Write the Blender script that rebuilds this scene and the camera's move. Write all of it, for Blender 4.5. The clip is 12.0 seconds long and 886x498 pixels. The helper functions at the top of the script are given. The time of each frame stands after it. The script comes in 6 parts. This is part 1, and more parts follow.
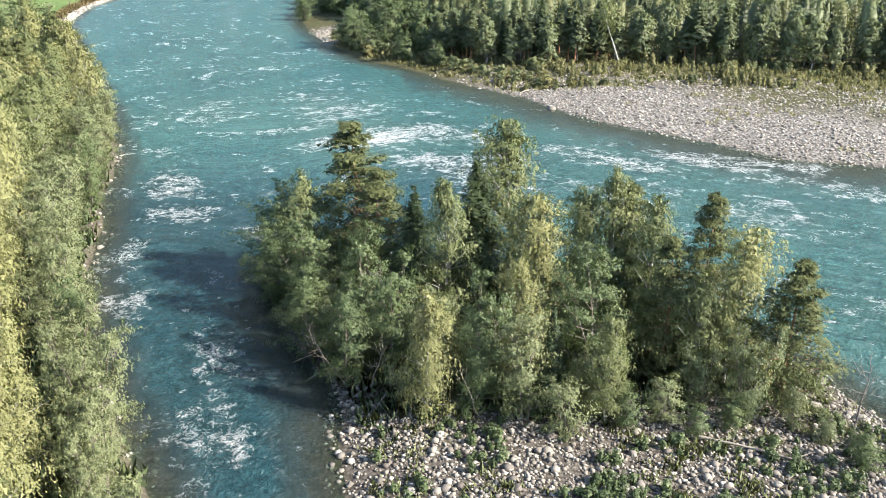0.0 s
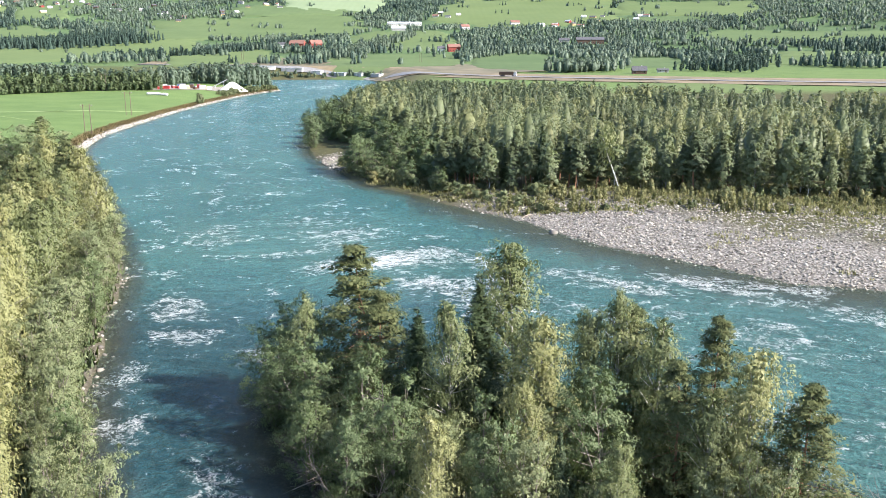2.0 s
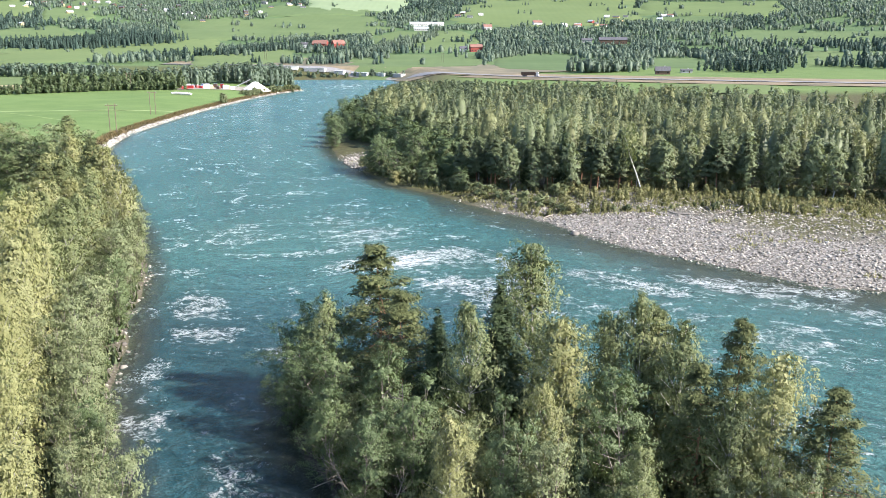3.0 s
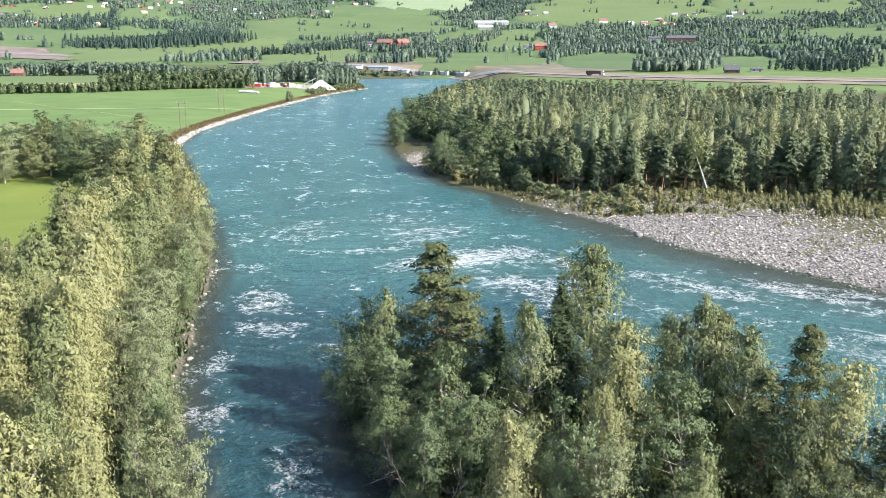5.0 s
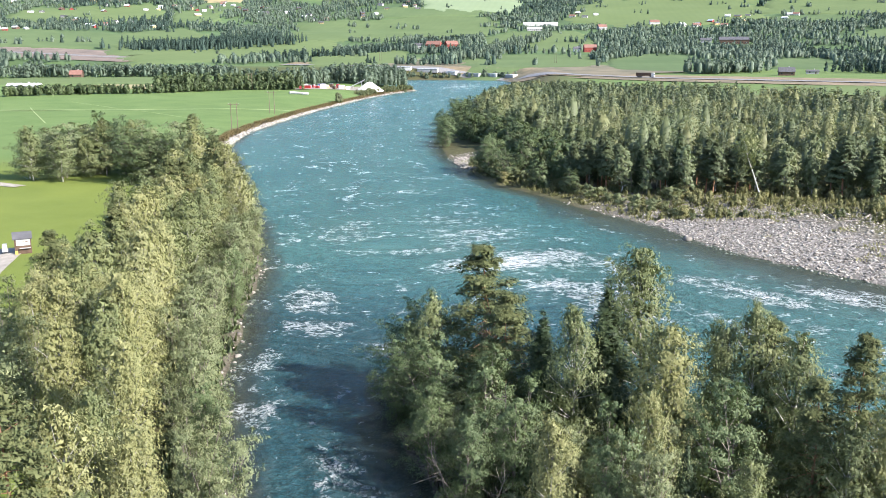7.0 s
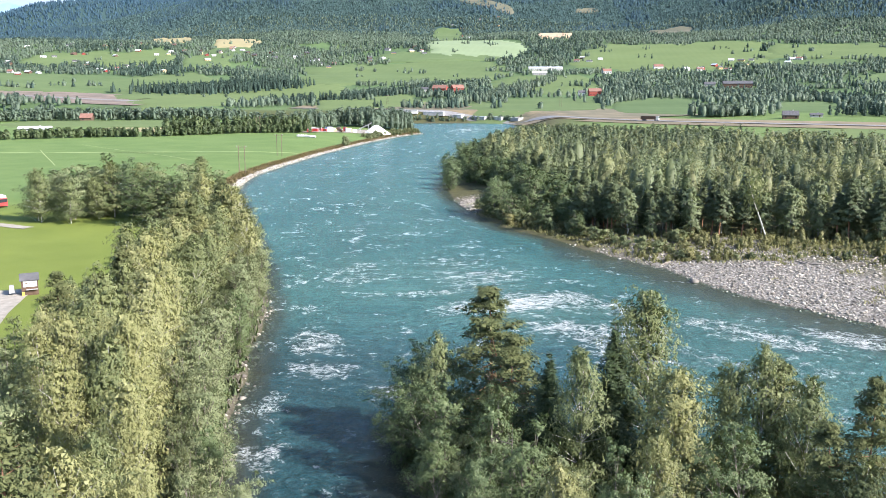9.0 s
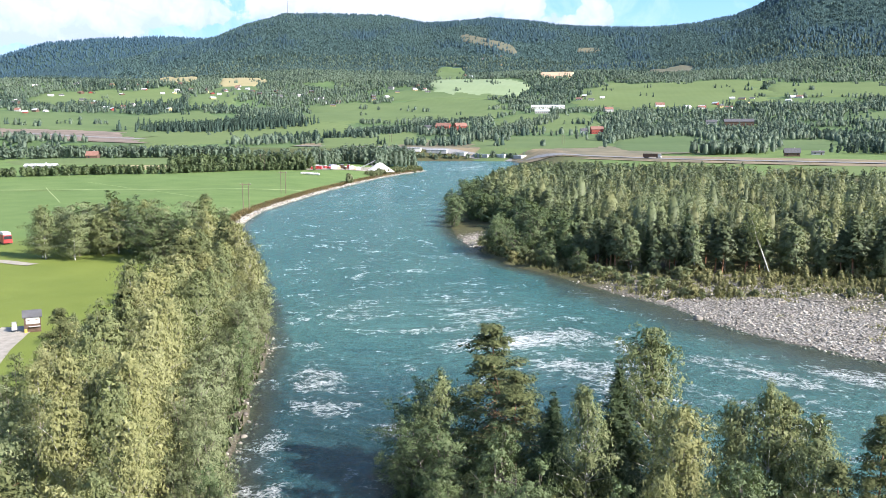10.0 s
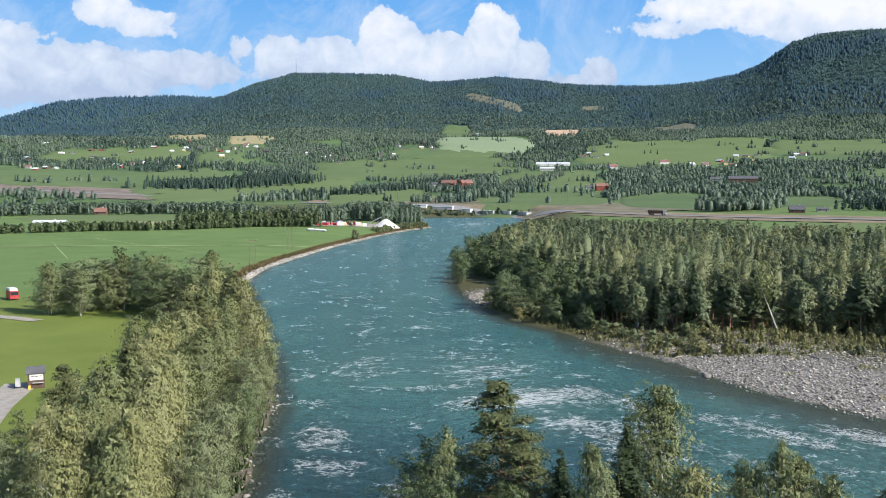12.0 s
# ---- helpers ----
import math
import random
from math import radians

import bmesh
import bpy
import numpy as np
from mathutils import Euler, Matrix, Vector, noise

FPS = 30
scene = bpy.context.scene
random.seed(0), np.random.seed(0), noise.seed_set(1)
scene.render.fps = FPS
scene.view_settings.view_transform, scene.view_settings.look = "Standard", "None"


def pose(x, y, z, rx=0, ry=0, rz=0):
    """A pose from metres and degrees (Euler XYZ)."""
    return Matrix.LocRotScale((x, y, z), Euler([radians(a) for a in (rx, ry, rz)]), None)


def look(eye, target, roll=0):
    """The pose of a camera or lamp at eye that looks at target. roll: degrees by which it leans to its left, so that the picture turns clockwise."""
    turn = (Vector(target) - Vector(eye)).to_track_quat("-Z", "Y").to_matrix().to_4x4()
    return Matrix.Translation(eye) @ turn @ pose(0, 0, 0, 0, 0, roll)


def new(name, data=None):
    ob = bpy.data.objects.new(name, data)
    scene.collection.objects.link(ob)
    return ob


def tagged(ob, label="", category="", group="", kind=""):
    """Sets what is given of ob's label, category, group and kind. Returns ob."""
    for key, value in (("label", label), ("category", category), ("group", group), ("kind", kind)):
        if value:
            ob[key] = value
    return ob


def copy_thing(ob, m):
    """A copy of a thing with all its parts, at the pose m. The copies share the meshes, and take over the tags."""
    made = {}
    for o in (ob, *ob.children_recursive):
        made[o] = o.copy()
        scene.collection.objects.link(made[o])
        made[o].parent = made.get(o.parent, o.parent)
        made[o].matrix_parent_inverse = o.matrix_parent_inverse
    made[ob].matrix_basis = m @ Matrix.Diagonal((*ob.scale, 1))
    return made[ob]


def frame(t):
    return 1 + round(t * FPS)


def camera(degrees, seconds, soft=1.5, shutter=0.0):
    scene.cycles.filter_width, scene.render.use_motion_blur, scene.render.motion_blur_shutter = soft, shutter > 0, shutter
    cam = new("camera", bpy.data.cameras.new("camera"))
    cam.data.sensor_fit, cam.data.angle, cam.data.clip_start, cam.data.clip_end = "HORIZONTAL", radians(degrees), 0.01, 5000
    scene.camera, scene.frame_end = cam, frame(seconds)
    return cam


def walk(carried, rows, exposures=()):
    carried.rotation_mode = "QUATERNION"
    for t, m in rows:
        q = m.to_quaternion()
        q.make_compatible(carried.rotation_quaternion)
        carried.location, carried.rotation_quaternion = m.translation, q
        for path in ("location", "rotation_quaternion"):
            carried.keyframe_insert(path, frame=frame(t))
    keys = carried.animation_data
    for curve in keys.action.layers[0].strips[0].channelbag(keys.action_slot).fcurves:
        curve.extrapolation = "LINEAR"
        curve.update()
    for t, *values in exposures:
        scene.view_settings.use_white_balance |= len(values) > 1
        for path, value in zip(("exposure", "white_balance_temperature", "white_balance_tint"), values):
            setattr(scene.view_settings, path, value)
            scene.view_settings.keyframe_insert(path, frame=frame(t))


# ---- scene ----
# Camera: a hovering drone 31 m over the river that only turns.
cam = camera(55.31, 12.0, soft=0.85)
PATH = [
    (0, pose(0, 0, 31, 68.388, -0.016, -0.000)),
    (0.4, pose(0, 0, 31, 69.288, 0.040, -0.030)),
    (0.5, pose(0, 0, 31, 70.202, -0.037, -0.033)),
    (0.6, pose(0, 0, 31, 71.202, -0.037, -0.033)),
    (0.8, pose(0, 0, 31, 73.484, -0.050, -0.053)),
    (1, pose(0, 0, 31, 75.984, -0.050, -0.053)),
    (1.5, pose(0, 0, 31, 76.684, -0.044, -0.059)),
    (2, pose(0, 0, 31, 76.701, -0.037, 0.241)),
    (2.5, pose(0, 0, 31, 76.708, -0.084, 1.681)),
    (3, pose(0, 0, 31, 76.709, -0.072, 1.703)),
    (5, pose(0, 0, 31, 76.628, 0.017, 5.921)),
    (5.5, pose(0, 0, 31, 76.639, 0.022, 6.123)),
    (6, pose(0, 0, 31, 76.631, 0.021, 8.036)),
    (6.5, pose(0, 0, 31, 76.626, 0.018, 9.043)),
    (7, pose(0, 0, 31, 76.745, 0.051, 9.126)),
    (9, pose(0, 0, 31, 79.587, 0.058, 9.535)),
    (9.5, pose(0, 0, 31, 80.796, 0.051, 9.645)),
    (10, pose(0, 0, 31, 82.093, 0.069, 9.746)),
    (10.5, pose(0, 0, 31, 83.385, 0.044, 9.842)),
    (11, pose(0, 0, 31, 84.145, 0.058, 9.945)),
    (11.5, pose(0, 0, 31, 85.320, 0.061, 10.040)),
    (12, pose(0, 0, 31, 85.905, 0.056, 10.137)),
]
# The clip's camera darkens its picture as the bright sky comes into view.
walk(cam, PATH, [(0.0, 1.48, 6500, 12), (1.0, 1.46, 6350, 14), (7.0, 1.38, 6150, 15), (9.0, 1.36, 6150, 15), (10.0, 1.27, 6200, 14), (10.5, 1.15, 6200, 13), (11.2, 0.95, 6150, 12), (12.0, 0.63, 6100, 12)])

# ---- light ----
SUN_ELEV, SUN_AZ = 34.0, 110.0   # degrees above the horizon, degrees clockwise from +y
world = bpy.data.worlds.new("sky")
scene.world = world
world.use_nodes = True
wn = world.node_tree
sky = wn.nodes.new("ShaderNodeTexSky")
sky.sky_type = "NISHITA"
sky.sun_disc = False
sky.sun_elevation, sky.sun_rotation = radians(SUN_ELEV), radians(SUN_AZ)
sky.air_density, sky.dust_density = 1.0, 0.6
wn.nodes["Background"].inputs["Strength"].default_value = 0.11
wn.links.new(sky.outputs[0], wn.nodes["Background"].inputs["Color"])
sun = new("sun", bpy.data.lights.new("sun", "SUN"))
sun.data.energy, sun.data.angle, sun.data.color = 5.0, radians(0.53), (1.0, 0.93, 0.82)
a, e = radians(SUN_AZ), radians(SUN_ELEV)
SUN_DIR = Vector((math.sin(a) * math.cos(e), math.cos(a) * math.cos(e), math.sin(e)))
sun.matrix_world = look(SUN_DIR * 300, (0, 0, 0))

# ---- small numeric helpers ----
rng = np.random.default_rng(7)


def lattice(i, j, seed):
    n = (i.astype(np.int64) * 374761393 + j.astype(np.int64) * 668265263 + seed * 1442695041) & 0x7FFFFFFF
    n = ((n ^ (n >> 13)) * 1274126177) & 0x7FFFFFFF
    return ((n ^ (n >> 16)) & 0xFFFF) / 65535.0


def vnoise(x, y, seed=0):
    """Smooth value noise, 0 to 1."""
    x, y = np.asarray(x, float), np.asarray(y, float)
    i, j = np.floor(x), np.floor(y)
    u, v = x - i, y - j
    u, v = u * u * (3 - 2 * u), v * v * (3 - 2 * v)
    a = lattice(i, j, seed) * (1 - u) + lattice(i + 1, j, seed) * u
    b = lattice(i, j + 1, seed) * (1 - u) + lattice(i + 1, j + 1, seed) * u
    return a * (1 - v) + b * v


def fbm(x, y, seed=0, octaves=3):
    total, amp = 0.0, 0.5
    for k in range(octaves):
        total = total + amp * vnoise(x * 2**k, y * 2**k, seed + k)
        amp *= 0.5
    return total / (1 - 0.5**octaves)


def seg_distance(poly, x, y, closed=True):
    best = np.full(np.shape(x), 1e9)
    n = len(poly)
    for k in range(n if closed else n - 1):
        (ax, ay), (bx, by) = poly[k], poly[(k + 1) % n]
        dx, dy = bx - ax, by - ay
        t = np.clip(((x - ax) * dx + (y - ay) * dy) / (dx * dx + dy * dy), 0, 1)
        best = np.minimum(best, np.hypot(x - ax - t * dx, y - ay - t * dy))
    return best


def inside(poly, x, y):
    hit = np.zeros(np.shape(x), bool)
    n = len(poly)
    for k in range(n):
        (ax, ay), (bx, by) = poly[k], poly[(k + 1) % n]
        if ay != by:
            hit ^= ((ay > y) != (by > y)) & (x < (bx - ax) * (y - ay) / (by - ay) + ax)
    return hit


def signed(poly, x, y):
    return np.where(inside(poly, x, y), 1, -1) * seg_distance(poly, x, y)


def smooth(lo, hi, v):
    t = np.clip((v - lo) / (hi - lo), 0, 1)
    return t * t * (3 - 2 * t)


def mesh_of(name, V, F, material=None, shade=False):
    me = bpy.data.meshes.new(name)
    V, F = np.asarray(V, np.float32), np.asarray(F, np.int32)
    me.vertices.add(len(V))
    me.vertices.foreach_set("co", V.ravel())
    k = F.shape[1]
    me.loops.add(F.size)
    me.loops.foreach_set("vertex_index", F.ravel())
    me.polygons.add(len(F))
    me.polygons.foreach_set("loop_start", np.arange(0, F.size, k, dtype=np.int32))
    me.update(calc_edges=True)
    me.polygons.foreach_set("use_smooth", np.full(len(F), shade))
    if material:
        me.materials.append(material)
    return me


def put_attr(me, name, values):
    at = me.attributes.new(name, "FLOAT", "POINT")
    at.data.foreach_set("value", np.asarray(values, np.float32))


# ---- materials ----
def material(name):
    m = bpy.data.materials.new(name)
    m.use_nodes = True
    nt = m.node_tree
    return m, nt, nt.nodes["Principled BSDF"]


def node(nt, kind, **inputs):
    n = nt.nodes.new(kind)
    for key, value in inputs.items():
        n.inputs[key].default_value = value
    return n


def noise_node(nt, scale, detail=3.0, rough=0.6, vector=None, distort=0.0):
    n = node(nt, "ShaderNodeTexNoise", Scale=scale, Detail=detail, Roughness=rough, Distortion=distort)
    if vector is not None:
        nt.links.new(vector, n.inputs["Vector"])
    return n.outputs["Fac"]


def ramp(nt, fac, *stops):
    n = nt.nodes.new("ShaderNodeValToRGB")
    while len(n.color_ramp.elements) < len(stops):
        n.color_ramp.elements.new(0.5)
    for el, (pos, col) in zip(n.color_ramp.elements, stops):
        el.position = pos
        el.color = (*col, 1) if len(col) == 3 else col
    nt.links.new(fac, n.inputs[0])
    return n.outputs[0]


def mix(nt, fac, a, b, kind="MIX"):
    n = nt.nodes.new("ShaderNodeMix")
    n.data_type = "RGBA"
    n.blend_type = kind
    for sock, v in ((n.inputs[0], fac), (n.inputs[6], a), (n.inputs[7], b)):
        if isinstance(v, (int, float)):
            sock.default_value = v
        elif isinstance(v, tuple):
            sock.default_value = (*v, 1)
        else:
            nt.links.new(v, sock)
    return n.outputs[2]


def calc(nt, op, a, b=0.0, c=0.0, clamp=False):
    n = nt.nodes.new("ShaderNodeMath")
    n.operation = op
    n.use_clamp = clamp
    for sock, v in zip(n.inputs, (a, b, c)):
        if isinstance(v, (int, float)):
            sock.default_value = v
        else:
            nt.links.new(v, sock)
    return n.outputs[0]


def attr(nt, name):
    n = nt.nodes.new("ShaderNodeAttribute")
    n.attribute_name = name
    return n.outputs["Fac"]


def position(nt):
    return nt.nodes.new("ShaderNodeNewGeometry").outputs["Position"]


def bump(nt, bsdf, height, strength, distance):
    n = node(nt, "ShaderNodeBump", Strength=strength, Distance=distance)
    nt.links.new(height, n.inputs["Height"])
    nt.links.new(n.outputs[0], bsdf.inputs["Normal"])


def leaf_material(name, dark, light, tint=(0.20, 0.18, 0.05), glow=0.35, vary=1.0, clumps=0.0):
    """Leaves: diffuse and translucent, varied leaf by leaf and tree by tree."""
    m, nt, b = material(name)
    middle = tuple((p + q) / 2 for p, q in zip(dark, light))
    dark, light = (tuple(c + (e - c) * vary for c, e in zip(middle, end)) for end in (dark, light))
    geo = nt.nodes.new("ShaderNodeNewGeometry")
    info = nt.nodes.new("ShaderNodeObjectInfo")
    col = ramp(nt, geo.outputs["Random Per Island"], (0.0, dark), (0.55, tuple((p + q) / 2 for p, q in zip(dark, light))), (1.0, light))
    col = mix(nt, calc(nt, "MULTIPLY", info.outputs["Random"], 0.45), col, tint)
    col = mix(nt, attr(nt, "tone"), col, tuple(0.45 * p for p in dark))
    patch = noise_node(nt, 0.45, 2.0, 0.5, geo.outputs["Position"])
    col = mix(nt, calc(nt, "MULTIPLY", patch, 0.3), col, tuple(0.62 * p for p in dark), "MIX")
    nt.links.new(col, b.inputs["Base Color"])
    b.inputs["Roughness"].default_value = 0.55
    b.inputs["Specular IOR Level"].default_value = 0.3 if glow > 0.16 else 0.04
    if clumps:
        bump(nt, b, noise_node(nt, clumps, 3.0, 0.7, geo.outputs["Position"]), 0.9, 0.9 / clumps)
    tr = nt.nodes.new("ShaderNodeBsdfTranslucent")
    nt.links.new(mix(nt, 0.4, col, (0.16, 0.20, 0.03)), tr.inputs["Color"])
    sh = node(nt, "ShaderNodeMixShader", Fac=glow)
    nt.links.new(b.outputs[0], sh.inputs[1])
    nt.links.new(tr.outputs[0], sh.inputs[2])
    nt.links.new(sh.outputs[0], nt.nodes["Material Output"].inputs["Surface"])
    return m


LEAF_BIRCH = leaf_material("birch_leaves", (0.105, 0.140, 0.056), (0.265, 0.290, 0.136), (0.21, 0.22, 0.08), 0.28, 0.8)
LEAF_GOLD = leaf_material("yellowing_birch_leaves", (0.200, 0.212, 0.085), (0.405, 0.402, 0.195), (0.30, 0.30, 0.11), 0.34, 0.7)
LEAF_ALDER = leaf_material("alder_leaves", (0.068, 0.108, 0.045), (0.182, 0.228, 0.108), (0.15, 0.19, 0.07), 0.25)
LEAF_WILLOW = leaf_material("willow_leaves", (0.135, 0.172, 0.080), (0.300, 0.332, 0.172), (0.21, 0.22, 0.10), 0.28)
NEEDLE_PINE = leaf_material("pine_needles", (0.060, 0.080, 0.036), (0.160, 0.176, 0.080), (0.15, 0.15, 0.06), 0.12)
NEEDLE_SPRUCE = leaf_material("spruce_needles", (0.028, 0.050, 0.024), (0.080, 0.110, 0.050), (0.06, 0.08, 0.03), 0.18)
# Mountain and far forests: the blue haze of distance is painted into these colours.
HAZED_MOUNTAIN_SPRUCE = leaf_material("hazed_mountain_spruce", (0.034, 0.070, 0.088), (0.066, 0.110, 0.128), (0.046, 0.084, 0.10), 0.1, 0.5)
HAZED_MOUNTAIN_MIXED = leaf_material("hazed_mountain_mixed", (0.064, 0.114, 0.114), (0.112, 0.170, 0.156), (0.08, 0.135, 0.125), 0.15, 0.4)
HAZED_FAR_FOREST = leaf_material("hazed_far_forest", (0.040, 0.082, 0.112), (0.066, 0.112, 0.142), (0.05, 0.09, 0.115), 0.05)
WOOD_BIRCH = leaf_material("wood_birch_leaves", (0.130, 0.172, 0.082), (0.262, 0.298, 0.155), (0.19, 0.215, 0.10), 0.30, 0.22)
WOOD_GOLD = leaf_material("wood_pale_birch_leaves", (0.196, 0.220, 0.096), (0.325, 0.340, 0.168), (0.27, 0.28, 0.13), 0.34, 0.22)
WOOD_PINE = leaf_material("wood_pine_needles", (0.084, 0.118, 0.062), (0.170, 0.204, 0.104), (0.12, 0.13, 0.06), 0.2, 0.25)
# Valley-side trees: some distance haze is mixed into the colour, bluer than near leaves.
HAZED_HILL_SPRUCE = leaf_material("hazed_hill_spruce", (0.044, 0.078, 0.064), (0.088, 0.128, 0.100), (0.08, 0.115, 0.09), 0.14, 0.3)
HAZED_HILL_LEAF = leaf_material("hazed_hill_broadleaf", (0.092, 0.142, 0.098), (0.170, 0.222, 0.152), (0.15, 0.19, 0.12), 0.22, 0.3)
GRASS = leaf_material("river_grass", (0.205, 0.215, 0.085), (0.430, 0.400, 0.205), (0.31, 0.28, 0.13), 0.4)


def bark_material(name, low, high, spots=None):
    m, nt, b = material(name)
    p = position(nt)
    col = ramp(nt, noise_node(nt, 3.0, 4.0, 0.7, p), (0.3, low), (0.7, high))
    if spots:
        col = mix(nt, ramp(nt, noise_node(nt, 9.0, 2.0, 0.6, p), (0.56, (0, 0, 0)), (0.62, (1, 1, 1))), col, spots)
    nt.links.new(col, b.inputs["Base Color"])
    b.inputs["Roughness"].default_value = 0.9
    bump(nt, b, noise_node(nt, 20.0, 3.0, 0.7, p), 0.6, 0.03)
    return m


BARK_BIRCH = bark_material("birch_bark", (0.42, 0.40, 0.36), (0.62, 0.60, 0.56), (0.06, 0.05, 0.05))
BARK_PINE = bark_material("pine_bark", (0.20, 0.10, 0.06), (0.36, 0.19, 0.11))
BARK_GREY = bark_material("grey_bark", (0.12, 0.10, 0.085), (0.24, 0.21, 0.18))
DEAD_WOOD = bark_material("bleached_driftwood", (0.20, 0.17, 0.135), (0.36, 0.32, 0.27))

# ---- plan of the river ----
LEFT_BANK = [(-6, -60), (-8, 0), (-13, 28), (-16.8, 39.6), (-20.7, 45.3), (-22.7, 49.3), (-28.5, 60), (-33.6, 74), (-37, 86), (-40.5, 97), (-44.6, 112),
             (-57, 142), (-82, 195), (-114, 263), (-126, 311), (-132, 383), (-135.4, 438), (-136.8, 544), (-133, 597), (-125, 651), (-142, 668), (-220, 712), (-400, 760)]
LEFT_LAND = LEFT_BANK + [(-1400, 900), (-6000, 900), (-6000, -6000), (-6, -6000)]
RIGHT_BANK = [(600, -50), (200, 60), (90, 98), (58, 106.6), (47, 110.6), (38.7, 119.6), (32, 126.5), (24.2, 134.8), (14.9, 152.4), (1.2, 170.6), (-11, 188), (-18.2, 196.7),
              (-27.2, 217), (-39.7, 252), (-46.5, 283), (-50, 330), (-58, 400), (-61, 506), (-65.6, 680), (-62, 800), (-75, 868), (-118, 880), (-170, 868), (-260, 850), (-400, 840)]
RIGHT_LAND = RIGHT_BANK + [(-1400, 960), (-6000, 960), (-6000, 6000), (6000, 6000), (6000, -50)]
ISLAND = [(-3, -10), (-4.6, 25), (-5.3, 39.6), (-6.2, 44.7), (-6.6, 48), (-8, 51.5), (-10, 54.6), (-12.4, 60), (-14.8, 65.5), (-16.6, 71), (-15.5, 75.5), (-8, 75), (5, 73), (14, 68),
          (22, 61), (27, 54), (29, 48), (36, 38), (60, 20), (90, -20), (40, -60)]
RIDGE = ([-180, -60, -38.8, -37.6, -34.5, -31.3, -27.9, -24.4, -22.6, -20.0, -17.1, -13.3, -11.0, -9.5, -6.5, -2.0, 3.5, 5.2, 8.7, 10.3, 12.0, 13.5, 15.1, 17.2, 30, 60, 180],
         [0.02, 0.03, 0.038, 0.046, 0.058, 0.069, 0.083, 0.099, 0.113, 0.127, 0.127, 0.126, 0.118, 0.119, 0.123, 0.113, 0.109, 0.112, 0.120, 0.132, 0.150, 0.156, 0.158, 0.158, 0.17, 0.06, 0.02])
FAR_RIDGE = ([-180, -60, -38.8, -37.6, -34.5, -31.3, -27.9, -24.4, -19, 180], [0.03, 0.05, 0.063, 0.071, 0.089, 0.097, 0.101, 0.099, 0.06, 0.02])


def ground_z(x, y):
    x, y = np.asarray(x, float), np.asarray(y, float)
    wob = (fbm(x / 6.0, y / 6.0, 3) - 0.5) * 3.0 * smooth(20, 60, np.hypot(x, y))
    dl, dr, di = signed(LEFT_LAND, x, y) + 0.5 * wob, signed(RIGHT_LAND, x, y) + wob, signed(ISLAND, x, y) + 0.7 * wob
    left = 2.1 * (1 - np.exp(-np.maximum(dl, 0) / 3.2))
    right = 1.9 * (1 - np.exp(-np.maximum(dr, 0) / 16.0))
    isl = 1.15 * (1 - np.exp(-np.maximum(di, 0) / 5.5))
    near = np.maximum(np.maximum(dl, dr), di)
    soft = np.where(dr >= near - 0.01, np.where((x > -8) & (y < 260), 40.0, 20.0), np.where(dl >= near - 0.01, 12.0, np.where(y < 66, 15.0, 8.0)))
    bed = -2.6 * (1 - np.exp(np.minimum(near, 0) / soft)) - 0.05 + 0.25 * (fbm(x / 3, y / 3, 11) - 0.5)
    z = np.where(near > 0, np.maximum(np.maximum(left, right), isl), bed)
    z = z + np.where(near > 0, (fbm(x / 2.2, y / 2.2, 5) - 0.5) * 0.30 * smooth(0, 5, near), 0)
    # valley sides
    r, az = np.hypot(x, y), np.degrees(np.arctan2(x, y))
    ridge = 31 + 3700 * np.interp(az, *RIDGE)
    far = np.maximum(31 + 4600 * np.interp(az, *FAR_RIDGE), ridge - 130)
    knots = [0, 450, 700, 860, 1000, 1300, 1700, 2200, 2800, 3700, 4050, 4600, 4900]
    heights = [0, 1.0, 6, 9, 13, 30, 72, 145, None, None, None, None, None]
    hill = np.interp(r, knots[:8], heights[:8])
    mid = 0.45 * 145 + 0.55 * (145 + (ridge - 145) * 0.42)
    for lo, hi, za, zb in ((2200, 2800, 145 + 0 * ridge, mid), (2800, 3700, mid, ridge), (3700, 4050, ridge, ridge - 70), (4050, 4600, ridge - 70, far), (4600, 4900, far, far - 60)):
        t = np.clip((r - lo) / (hi - lo), 0, 1)
        if lo in (2800, 4050):
            t = np.sin(t * math.pi / 2) ** 1.2
        hill = np.where(r > lo, za + (zb - za) * t, hill)
    roll = (fbm(x / 420, y / 420, 21) - 0.5) * np.interp(r, [900, 1500, 3000, 3700, 5000], [0, 14, 50, 22, 10])
    keep = (near > 0) & (y > 0)
    return z + np.where(keep | (r > 900), (hill + roll) * smooth(0, 40, near), 0)


AZ = np.radians(np.concatenate([np.arange(-180, -44, 6), np.arange(-44, 34, 0.32), np.arange(34, 180, 6)]))
RR = np.concatenate([[0.002, 3.0, 10.0, 20.0], 28 * 1.0125 ** np.arange(0, 417)])
GX, GY = np.outer(RR, np.sin(AZ)) + 0.4, np.outer(RR, np.cos(AZ)) - 0.3
GZ = ground_z(GX, GY)
NA, NR = len(AZ), len(RR)
ii, jj = np.meshgrid(np.arange(NR - 1), np.arange(NA), indexing="ij")
jn = (jj + 1) % NA
QUADS = np.stack([ii * NA + jj, ii * NA + jn, (ii + 1) * NA + jn, (ii + 1) * NA + jj], -1).reshape(-1, 4)
GV = np.stack([GX, GY, GZ], -1).reshape(-1, 3)

